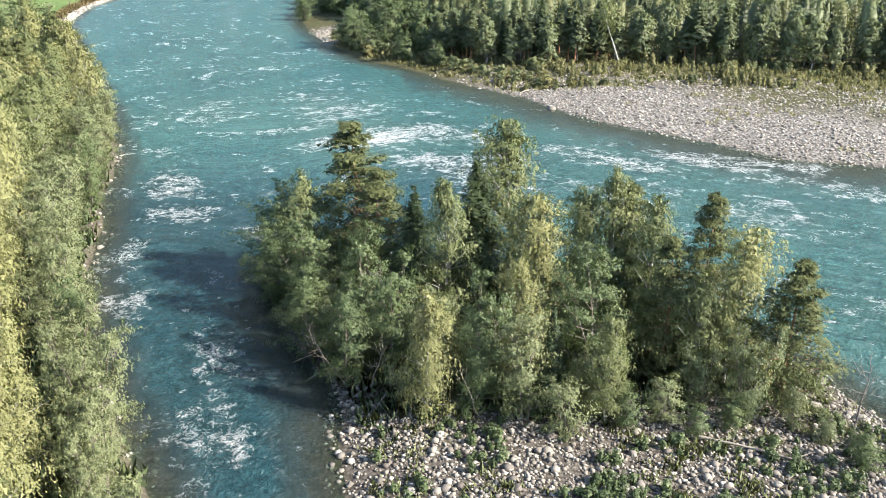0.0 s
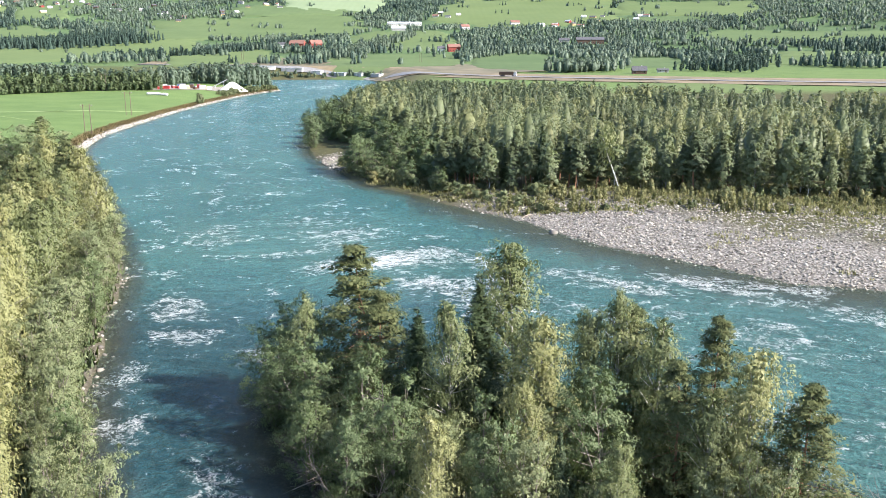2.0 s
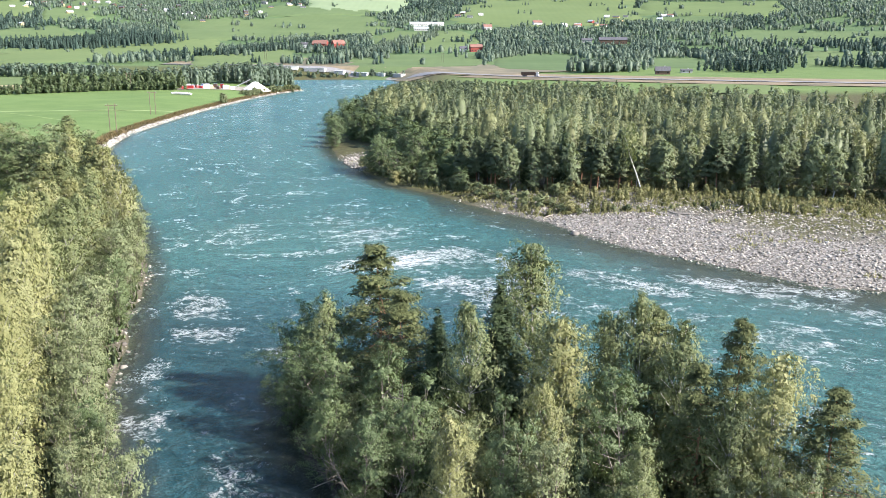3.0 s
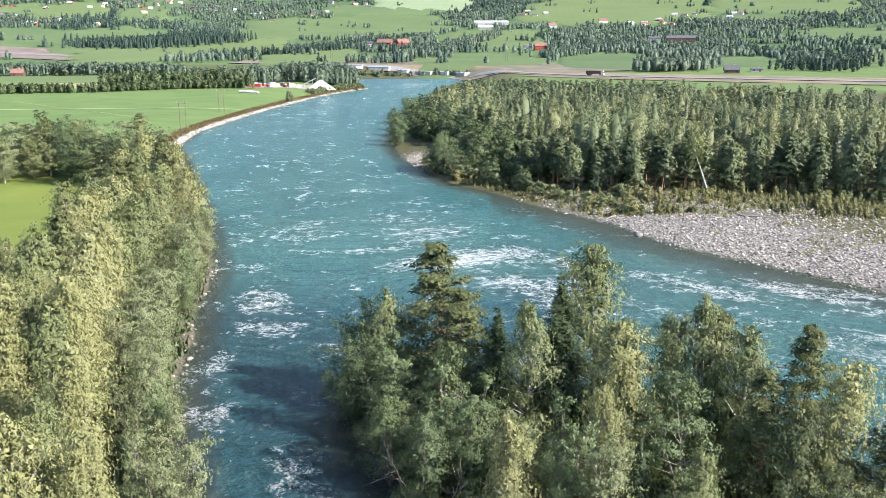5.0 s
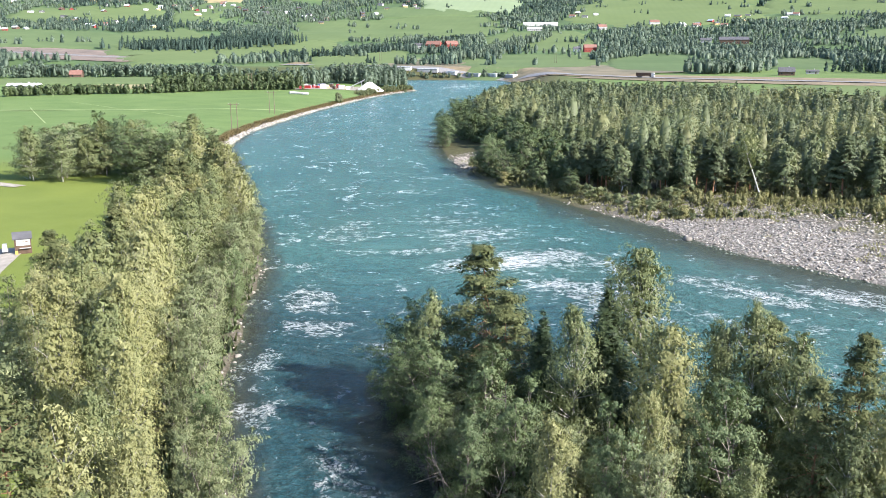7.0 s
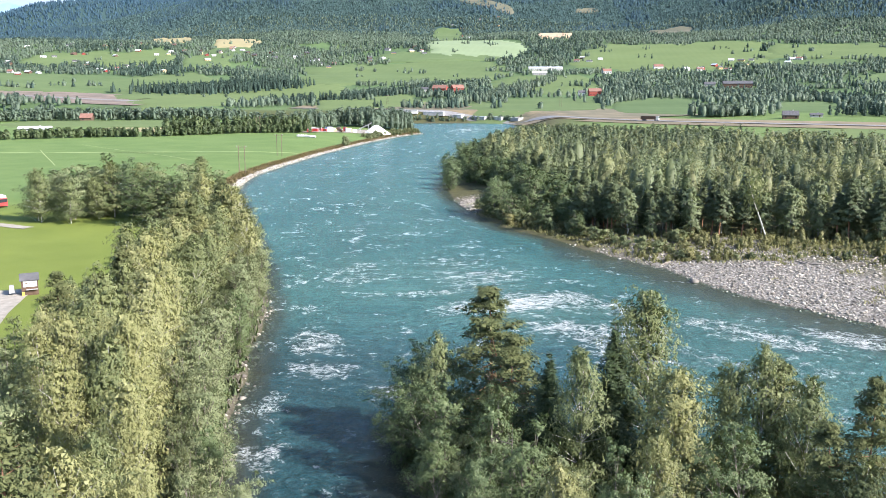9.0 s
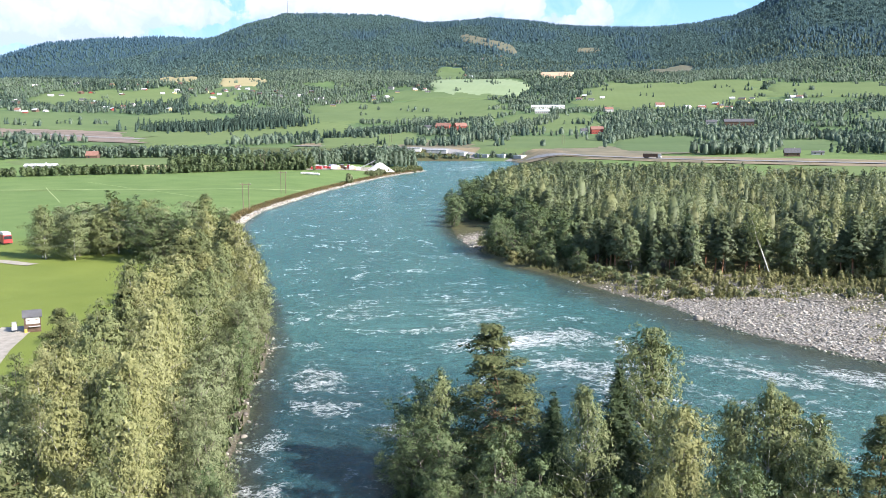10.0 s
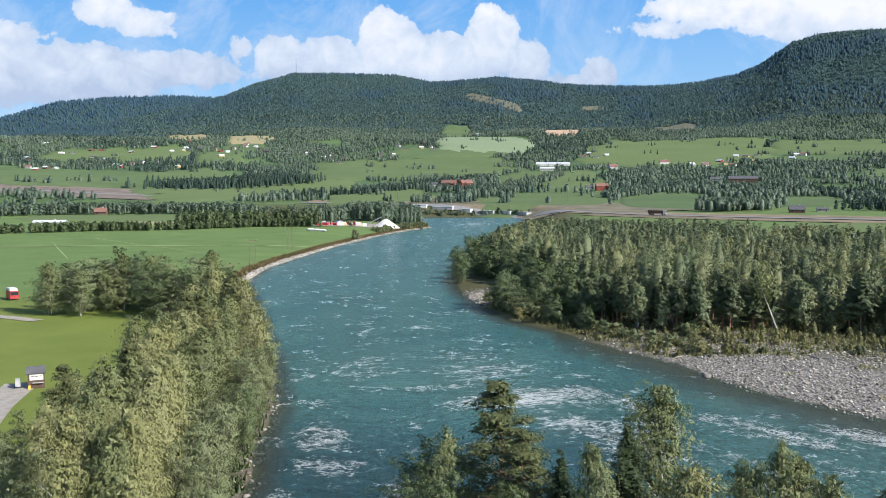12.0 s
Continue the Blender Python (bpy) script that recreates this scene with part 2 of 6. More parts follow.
# ---- ground sheet ----
def ground_material():
    m, nt, b = material("valley_ground")
    p = position(nt)
    n1, n2, n3 = noise_node(nt, 0.9, 4, 0.65, p), noise_node(nt, 0.06, 3, 0.6, p), noise_node(nt, 7.0, 4, 0.7, p)
    soil = ramp(nt, n1, (0.3, (0.045, 0.038, 0.024)), (0.55, (0.085, 0.085, 0.035)), (0.8, (0.13, 0.12, 0.055)))
    grass = ramp(nt, n2, (0.3, (0.104, 0.158, 0.052)), (0.7, (0.145, 0.202, 0.070)))
    grass = mix(nt, attr(nt, "lawn"), grass, ramp(nt, n2, (0.3, (0.135, 0.165, 0.034)), (0.7, (0.175, 0.205, 0.044))))
    grass = mix(nt, calc(nt, "MULTIPLY", n3, 0.35), grass, (0.07, 0.14, 0.025))
    pebbles = node(nt, "ShaderNodeTexVoronoi", Scale=3.2)
    nt.links.new(p, pebbles.inputs["Vector"])
    gravel = ramp(nt, pebbles.outputs["Distance"], (0.0, (0.22, 0.20, 0.175)), (0.45, (0.12, 0.105, 0.088)), (0.75, (0.05, 0.042, 0.033)))
    gravel = mix(nt, calc(nt, "MULTIPLY", n1, 0.5), gravel, (0.10, 0.088, 0.070))
    cobbles = node(nt, "ShaderNodeTexVoronoi", Scale=2.5)
    nt.links.new(p, cobbles.inputs["Vector"])
    grey = nt.nodes.new("ShaderNodeSeparateColor")
    nt.links.new(cobbles.outputs["Color"], grey.inputs[0])
    cells = calc(nt, "MULTIPLY", grey.outputs[0], 0.55)
    bed = ramp(nt, pebbles.outputs["Distance"], (0.0, (0.17, 0.14, 0.10)), (0.6, (0.07, 0.06, 0.045)))
    far = ramp(nt, noise_node(nt, 0.008, 5, 0.7, p), (0.35, (0.062, 0.098, 0.045)), (0.6, (0.095, 0.15, 0.058)), (0.8, (0.16, 0.19, 0.08)))
    col = mix(nt, attr(nt, "grass"), soil, grass)
    col = mix(nt, attr(nt, "gravel"), col, gravel)
    col = mix(nt, attr(nt, "cobble"), col, mix(nt, cells, ramp(nt, cobbles.outputs["Distance"], (0.0, (0.42, 0.395, 0.355)), (0.35, (0.32, 0.30, 0.268)), (0.6, (0.10, 0.092, 0.08))), (0.17, 0.158, 0.138)))
    col = mix(nt, attr(nt, "rock"), col, ramp(nt, n1, (0.35, (0.24, 0.21, 0.17)), (0.6, (0.46, 0.44, 0.41))))
    col = mix(nt, attr(nt, "wild"), col, far)
    # far forest floor, matched to the tree colours that carry painted haze
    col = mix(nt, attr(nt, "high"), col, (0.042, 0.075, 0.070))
    col = mix(nt, attr(nt, "bed"), col, bed)
    nt.links.new(col, b.inputs["Base Color"])
    b.inputs["Roughness"].default_value = 0.95
    b.inputs["Specular IOR Level"].default_value = 0.15
    bump(nt, b, n3, 0.5, 0.12)
    return m


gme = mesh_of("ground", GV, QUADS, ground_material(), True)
fx, fy, fz = GV[:, 0], GV[:, 1], GV[:, 2]
fr, faz = np.hypot(fx, fy), np.degrees(np.arctan2(fx, fy))
sl, sr, si = signed(LEFT_LAND, fx, fy), signed(RIGHT_LAND, fx, fy), signed(ISLAND, fx, fy)
patchy = fbm(fx / 5.0, fy / 5.0, 31)
bar = (1 - smooth(18, 30, sr + 14 * (patchy - 0.5))) * smooth(-3, 0, sr) * smooth(-4, 18, fx) * (fy < 260)
spit = np.exp(-(((fx + 32) / 5) ** 2 + ((fy - 234) / 9) ** 2)) * smooth(-1, 0.3, sr)
bar = np.maximum(bar, np.clip(spit * 1.6, 0, 1))
shore = 0.75 * smooth(-1, 0.3, sl) * (1 - smooth(0.8, 2.2, sl)) + smooth(-1, 0.3, si) * (1 - smooth(3, 6, si)) * (fy < 64)
front = smooth(-1, 0.3, si) * (1 - smooth(44, 50, fy - 0.22 * fx + 8 * (patchy - 0.5)))
put_attr(gme, "gravel", np.clip(np.maximum(bar, np.maximum(shore, front)), 0, 1))
far_left = smooth(215, 240, fy)
rocks = smooth(-1, 0.3, sl) * (1 - smooth(1.6, 2.6, sl - 2.0 * smooth(440, 540, fy))) * far_left
put_attr(gme, "rock", rocks)
put_attr(gme, "grass", np.maximum(smooth(9, 13, sl), smooth(3.5, 6, sl + 3 * (patchy - 0.5)) * far_left) * (fy > 20) * (fr < 900) + smooth(500, 560, fy) * smooth(30, 80, sr) * 0.9 * (fr < 1400))
put_attr(gme, "cobble", np.clip(bar, 0, 1))
put_attr(gme, "lawn", 1 - smooth(175, 215, fy))
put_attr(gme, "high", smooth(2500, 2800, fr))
put_attr(gme, "wild", smooth(850, 1100, fr))
put_attr(gme, "bed", 1 - smooth(-0.12, 0.10, fz))
tagged(new("ground", gme), "grassy valley floor with gravel banks rising to wooded hills", "ground", kind="structure")


# ---- water ----
def chaikin(pts, rounds=3):
    for _ in range(rounds):
        out = [pts[0]]
        for (ax, ay), (bx, by) in zip(pts, pts[1:]):
            out += [(0.75 * ax + 0.25 * bx, 0.75 * ay + 0.25 * by), (0.25 * ax + 0.75 * bx, 0.25 * ay + 0.75 * by)]
        pts = out + [pts[-1]]
    return pts


MAIN = chaikin([(-110, 1000), (-100, 700), (-98, 500), (-93, 350), (-67, 236), (-25, 165), (18, 112), (60, 88), (160, 55), (300, 0)])
SIDE = chaikin([(-110, 1000), (-100, 700), (-98, 500), (-95, 350), (-70, 230), (-48, 160), (-33, 110), (-24, 75), (-14, 48), (-8, 20), (-5, -40)])


def along(line, x, y):
    best, s_at, d_at, run = np.full(x.shape, 1e9), np.zeros(x.shape), np.zeros(x.shape), 0.0
    for (ax, ay), (bx, by) in zip(line, line[1:]):
        dx, dy = bx - ax, by - ay
        ln = math.hypot(dx, dy)
        t = np.clip(((x - ax) * dx + (y - ay) * dy) / ln**2, 0, 1)
        qx, qy = x - ax - t * dx, y - ay - t * dy
        dist = np.hypot(qx, qy)
        near = dist < best
        best, s_at = np.where(near, dist, best), np.where(near, run + t * ln, s_at)
        d_at = np.where(near, (dx * qy - dy * qx) / ln, d_at)
        run += ln
    return s_at, d_at


used = (GZ.ravel() < 0.35) & (fr < 1200) & (faz > -60) & (faz < 80)
keep = used[QUADS].any(axis=1) & (fr[QUADS].max(axis=1) < 1250)
WF = QUADS[keep]
ids, inv = np.unique(WF, return_inverse=True)
WF = inv.reshape(-1, 4)
wx, wy = fx[ids], fy[ids]
wdepth = -fz[ids]
wz = np.interp(np.hypot(wx, wy), [0, 250, 700, 1200], [0, 0, 0.6, 1.0])
# rapids: x, y, half-length along the flow, half-width, strength
RAPIDS = [(-33, 99, 5, 3.5, .9), (-29, 88, 8, 6, .55), (-27, 67, 4, 2, .5), (-31, 78, 6, 3, .5), (-16.8, 53, 9, 3.2, .42), (-14.2, 44, 8, 3.8, .55), (-37, 142, 14, 12, .35), (-21, 147, 16, 10, .55),
          (-11, 127, 16, 11, .75), (0, 124, 14, 8, .7), (3, 108, 14, 9, .75), (24, 110, 13, 4, .85), (35, 110, 8, 2.4, 1.5), (45, 108, 8, 2.2, 1.2), (51, 97, 12, 5, .55), (36, 64, 14, 9, .4),
          (-20, 84, 4, 3, .6), (-98, 720, 60, 16, .5), (-60, 230, 30, 20, .12), (30, 90, 20, 8, .35), (-45, 180, 26, 16, .22)]
ms, md = along(MAIN, wx, wy)
ss, sd = along(SIDE, wx, wy)
side = np.clip((1 - smooth(-34, 2, wx + 0.10 * (wy - 90))) * (1 - smooth(120, 210, wy)) + (1 - smooth(60, 84, wy)) * (1 - smooth(-2, 10, wx)), 0, 1)
foam = -0.10 + 0.06 * smooth(90, 150, wy) * (1 - smooth(180, 330, wy)) - 0.14 * smooth(170, 330, wy) - 0.10 * (1 - smooth(0, 0.9, wdepth))
for cx, cy, ln, wd, amp in RAPIDS:
    line = SIDE if (cx < -14 and cy < 115) or cy < 60 and cx < 0 else MAIN
    cs, cd = along(line, np.array([cx * 1.0]), np.array([cy * 1.0]))
    s_, d_ = (ss, sd) if line is SIDE else (ms, md)
    foam = np.maximum(foam, 0.62 * amp * np.exp(-((s_ - cs) / ln) ** 2 - ((d_ - cd) / wd) ** 2))


def water_material():
    m, nt, b = material("river_water")
    flow = nt.nodes.new("ShaderNodeCombineXYZ")
    nt.links.new(attr(nt, "flow_s"), flow.inputs[0])
    nt.links.new(attr(nt, "flow_d"), flow.inputs[1])
    v = flow.outputs[0]
    st = node(nt, "ShaderNodeMapping")
    st.inputs["Scale"].default_value = (0.7, 1.0, 1.0)
    nt.links.new(v, st.inputs["Vector"])
    sv = st.outputs[0]
    p = position(nt)
    depth = attr(nt, "depth")
    deep = ramp(nt, noise_node(nt, 0.05, 3, 0.6, sv), (0.3, (0.015, 0.055, 0.069)), (0.7, (0.026, 0.080, 0.092)))
    deep = mix(nt, attr(nt, "silt"), deep, ramp(nt, noise_node(nt, 0.05, 3, 0.6, sv), (0.3, (0.036, 0.116, 0.113)), (0.7, (0.066, 0.166, 0.150))))
    shallow = ramp(nt, noise_node(nt, 1.4, 4, 0.7, p), (0.3, (0.040, 0.040, 0.032)), (0.7, (0.105, 0.092, 0.066)))
    col = mix(nt, ramp(nt, depth, (0.05, (0, 0, 0)), (0.80, (1, 1, 1))), shallow, deep)
    # sky glints and wave shade painted into the colour, weaker in the side channel
    wave_glint = noise_node(nt, 0.55, 5, 0.7, sv, 1.0)
    wave_glint2 = noise_node(nt, 2.2, 4, 0.7, p, 0.8)
    tex = calc(nt, "ADD", calc(nt, "MULTIPLY", wave_glint, 0.55), calc(nt, "MULTIPLY", wave_glint2, 0.45))
    col = mix(nt, ramp(nt, tex, (0.36, (0.85, 0.85, 0.85)), (0.50, (0, 0, 0))), col, (0.010, 0.040, 0.050))
    col = mix(nt, calc(nt, "MULTIPLY", ramp(nt, tex, (0.52, (0, 0, 0)), (0.68, (0.60, 0.60, 0.60))), calc(nt, "MULTIPLY_ADD", attr(nt, "silt"), 0.65, 0.35)), col, (0.12, 0.215, 0.205))
    # broken white water: a net of thin crests, closing to sheets where the bed is roughest
    rap = attr(nt, "foam")
    n1 = noise_node(nt, 0.46, 6, 0.62, sv, 1.0)
    n2 = noise_node(nt, 1.05, 5, 0.62, p, 1.2)
    r1 = calc(nt, "SUBTRACT", 1.0, calc(nt, "ABSOLUTE", calc(nt, "MULTIPLY_ADD", n1, 17.0, -8.5)), clamp=True)
    r2 = calc(nt, "SUBTRACT", 1.0, calc(nt, "ABSOLUTE", calc(nt, "MULTIPLY_ADD", n2, 12.0, -6.0)), clamp=True)
    net = calc(nt, "MAXIMUM", r1, calc(nt, "MULTIPLY", r2, 0.85))
    gate = calc(nt, "ADD", calc(nt, "MULTIPLY_ADD", noise_node(nt, 0.16, 3, 0.6, sv, 0.5), 1.5, -0.75), calc(nt, "MULTIPLY_ADD", noise_node(nt, 0.6, 3, 0.6, p, 0.5), 1.4, -0.70))
    level = calc(nt, "ADD", rap, gate)
    lace = noise_node(nt, 2.4, 4, 0.7, p, 0.8)
    sheet = calc(nt, "MULTIPLY", calc(nt, "MULTIPLY_ADD", level, 2.2, -1.7, clamp=True), ramp(nt, lace, (0.36, (0.1, 0.1, 0.1)), (0.55, (1, 1, 1))))
    lines = calc(nt, "MULTIPLY", calc(nt, "MULTIPLY", net, ramp(nt, lace, (0.34, (0.25, 0.25, 0.25)), (0.52, (1, 1, 1)))), calc(nt, "MULTIPLY_ADD", level, 1.75, -0.04, clamp=True))
    white = ramp(nt, calc(nt, "ADD", lines, sheet), (0.22, (0, 0, 0)), (0.46, (0.30, 0.30, 0.30)), (0.85, (0.92, 0.92, 0.92)))
    milky = calc(nt, "MULTIPLY_ADD", level, 0.5, -0.08, clamp=True)
    col = mix(nt, milky, col, (0.07, 0.19, 0.18))
    col = mix(nt, white, col, (0.84, 0.86, 0.85))
    nt.links.new(col, b.inputs["Base Color"])
    nt.links.new(calc(nt, "MULTIPLY_ADD", white, 0.5, 0.20), b.inputs["Roughness"])
    b.inputs["IOR"].default_value = 1.33
    w1, w2 = noise_node(nt, 0.7, 6, 0.68, v, 0.8), noise_node(nt, 2.6, 4, 0.65, p, 0.5)
    hgt = calc(nt, "ADD", calc(nt, "MULTIPLY", w1, 1.0), calc(nt, "MULTIPLY", w2, 0.30))
    hgt = calc(nt, "MULTIPLY", hgt, calc(nt, "MULTIPLY_ADD", rap, 1.6, 0.8))
    hgt = calc(nt, "ADD", hgt, calc(nt, "MULTIPLY", white, 0.25))
    bump(nt, b, hgt, 1.0, 0.9)
    clear = node(nt, "ShaderNodeBsdfTransparent", Color=(0.72, 0.86, 0.80, 1))
    sh = nt.nodes.new("ShaderNodeMixShader")
    see = ramp(nt, depth, (0.0, (0.85, 0.85, 0.85)), (0.30, (0.45, 0.45, 0.45)), (0.75, (0, 0, 0)))
    nt.links.new(calc(nt, "MULTIPLY", see, calc(nt, "SUBTRACT", 1.0, white)), sh.inputs[0])
    nt.links.new(b.outputs[0], sh.inputs[1])
    nt.links.new(clear.outputs[0], sh.inputs[2])
    nt.links.new(sh.outputs[0], nt.nodes["Material Output"].inputs["Surface"])
    return m


wme = mesh_of("water", np.stack([wx, wy, wz], -1), WF, water_material(), True)
put_attr(wme, "depth", wdepth)
put_attr(wme, "foam", foam)
put_attr(wme, "silt", np.maximum(smooth(88, 125, wy), smooth(0, 18, wx) * smooth(60, 90, wy + wx)))
put_attr(wme, "flow_s", side * ss + (1 - side) * ms)
put_attr(wme, "flow_d", side * sd + (1 - side) * md)
tagged(new("water", wme), "fast turquoise river with broken white rapids", "river", kind="structure")


# ---- sky backdrop ----
def sky_material():
    m, nt, b = material("cloudy_sky")
    az, el = attr(nt, "azimuth"), attr(nt, "elevation")
    uv = nt.nodes.new("ShaderNodeCombineXYZ")
    nt.links.new(az, uv.inputs[0])
    nt.links.new(el, uv.inputs[1])
    puff = noise_node(nt, 0.8, 8, 0.60, uv.outputs[0], 0.3)
    puff2 = noise_node(nt, 0.28, 4, 0.6, uv.outputs[0])
    wob = calc(nt, "ADD", calc(nt, "MULTIPLY_ADD", puff, 1.5, -0.75), calc(nt, "MULTIPLY_ADD", puff2, 0.8, -0.4))
    # heaps of cumulus: azimuth, elevation, half-width, half-height
    heaps = [(-13.6, 8.6, 2.6, 3.0), (-14.0, 10.6, 1.4, 1.3), (-6.9, 9.4, 2.0, 2.6), (-7.2, 11.2, 1.0, 0.8), (-10.2, 8.4, 4.6, 2.0), (-4.6, 8.2, 1.6, 1.7), (-17.6, 8.3, 2.6, 1.8), (-20.8, 8.4, 2.0, 1.6), (-23.4, 9.0, 0.8, 0.9),
             (0.2, 7.4, 1.3, 1.2), (-1.8, 6.9, 1.8, 0.7), (-31.6, 11.0, 1.8, 1.2), (-29.4, 10.3, 2.2, 1.0), (-27.0, 7.6, 4.6, 1.2), (-33.5, 7.0, 6.0, 2.0), (-37.0, 9.1, 2.6, 0.9), (-40, 7.0, 5, 2.6),
             (9.0, 11.4, 6.5, 1.5), (15, 11.2, 7.5, 2.6), (4.4, 10.2, 2.8, 0.6), (-50, 8, 6, 3), (26, 13, 8, 3)]
    field = None
    for a0, e0, w0, h0 in heaps:
        dx = calc(nt, "MULTIPLY_ADD", az, 1 / w0, -a0 / w0)
        dy = calc(nt, "MULTIPLY_ADD", el, 1 / h0, -e0 / h0)
        d = calc(nt, "SUBTRACT", 1.0, calc(nt, "SQRT", calc(nt, "ADD", calc(nt, "MULTIPLY", dx, dx), calc(nt, "MULTIPLY", dy, dy))))
        d = calc(nt, "MULTIPLY", d, min(w0, h0))
        field = d if field is None else calc(nt, "SMOOTH_MAX", field, d, 0.3)
    dens = calc(nt, "ADD", field, wob)
    cover = ramp(nt, dens, (0.02, (0, 0, 0)), (0.16, (0.85, 0.85, 0.85)), (0.5, (1, 1, 1)))
    high = ramp(nt, noise_node(nt, 0.16, 6, 0.68, uv.outputs[0], 0.6), (0.45, (0, 0, 0)), (0.75, (0.55, 0.55, 0.55)))
    blue = ramp(nt, calc(nt, "MULTIPLY", el, 1 / 40), (0.10, (0.42, 0.68, 0.93)), (0.32, (0.16, 0.44, 0.86)), (0.9, (0.10, 0.28, 0.70)))
    relief = noise_node(nt, 0.55, 6, 0.6, uv.outputs[0], 0.4)
    lit = calc(nt, "ADD", calc(nt, "MULTIPLY", dens, 0.12), calc(nt, "ADD", calc(nt, "MULTIPLY_ADD", el, 0.075, -0.78), calc(nt, "MULTIPLY", relief, 0.75)))
    shade = ramp(nt, lit, (0.10, (0.52, 0.62, 0.78)), (0.38, (0.74, 0.82, 0.92)), (0.62, (1.0, 1.0, 1.0)))
    col = mix(nt, high, blue, (0.80, 0.87, 0.95))
    col = mix(nt, cover, col, shade)
    em = node(nt, "ShaderNodeEmission", Strength=0.63)
    nt.links.new(col, em.inputs["Color"])
    nt.links.new(em.outputs[0], nt.nodes["Material Output"].inputs["Surface"])
    return m


sa, se = np.meshgrid(np.radians(np.arange(-58, 32.1, 1.0)), np.radians(np.arange(-2, 40, 1.0)), indexing="ij")
SV = np.stack([4880 * np.sin(sa) * np.cos(se), 4880 * np.cos(sa) * np.cos(se), 31 + 4880 * np.sin(se)], -1).reshape(-1, 3)
n0, n1 = sa.shape
ii, jj = np.meshgrid(np.arange(n0 - 1), np.arange(n1 - 1), indexing="ij")
SF = np.stack([ii * n1 + jj, ii * n1 + jj + 1, (ii + 1) * n1 + jj + 1, (ii + 1) * n1 + jj], -1).reshape(-1, 4)
sme = mesh_of("backdrop", SV, SF, sky_material(), True)
put_attr(sme, "azimuth", np.degrees(sa).ravel())
put_attr(sme, "elevation", np.degrees(se).ravel())
tagged(new("backdrop", sme), "blue sky with heaped white cumulus clouds", "sky", kind="structure")


# ---- trees ----
def tube(path, radii, sides=6):
    """A tapered tube along a path."""
    path = [Vector(p) for p in path]
    V, F = [], []
    for k, (p, rad) in enumerate(zip(path, radii)):
        d = (path[min(k + 1, len(path) - 1)] - path[max(k - 1, 0)]).normalized()
        u = d.orthogonal().normalized()
        w = d.cross(u)
        for s in range(sides):
            ang = 2 * math.pi * s / sides
            V.append(p + float(rad) * (math.cos(ang) * u + math.sin(ang) * w))
    for k in range(len(path) - 1):
        for s in range(sides):
            t = (s + 1) % sides
            F.append((k * sides + s, k * sides + t, (k + 1) * sides + t, (k + 1) * sides + s))
    return np.array(V), np.array(F)


def joined(pieces):
    V, F, n = [], [], 0
    for v, f in pieces:
        V.append(v)
        F.append(f + n)
        n += len(v)
    return np.concatenate(V), np.concatenate(F)


def leaves(P, size, gen, stretch=1.5, hang=0.0, up=0.0, out=None, ruffle=0.55):
    """Small pointed leaves at the points P, facing outwards from the stem; hang pulls them downwards, up lays them flat."""
    n = len(P)
    if out is None:
        out = P * (1, 1, 0)
    out = out / (np.linalg.norm(out, axis=1)[:, None] + 1e-6)
    face = out * (1 - 0.6 * up) + np.array([0, 0, 0.55 + 0.9 * up]) + gen.normal(0, ruffle, (n, 3))
    face /= np.linalg.norm(face, axis=1)[:, None]
    u = gen.normal(size=(n, 3)) - np.array([0, 0, hang * 2.6])
    u -= (u * face).sum(1)[:, None] * face
    u /= np.linalg.norm(u, axis=1)[:, None]
    w = np.cross(face, u)
    s = (size * gen.uniform(0.6, 1.35, n))[:, None]
    V = np.stack([P - w * s * 0.5 - u * s * 0.3, P + w * s * 0.5 - u * s * 0.3 * gen.uniform(0, 1, (n, 1)), P + u * s * stretch], 1).reshape(-1, 3)
    return V, np.arange(3 * n).reshape(-1, 3)


def clumped(centres, radii, m, gen, flat=0.7):
    """m points round each centre, denser towards the upper skin of each clump, and the way each point faces."""
    n = len(centres)
    d = gen.normal(size=(n, m, 3)) + (0, 0, 0.25)
    d /= np.linalg.norm(d, axis=2)[..., None]
    off = d * (gen.uniform(0.05, 1, (n, m, 1)) ** 0.45) * radii[:, None, None] * (1, 1, flat)
    return (centres[:, None, :] + off).reshape(-1, 3), d.reshape(-1, 3)


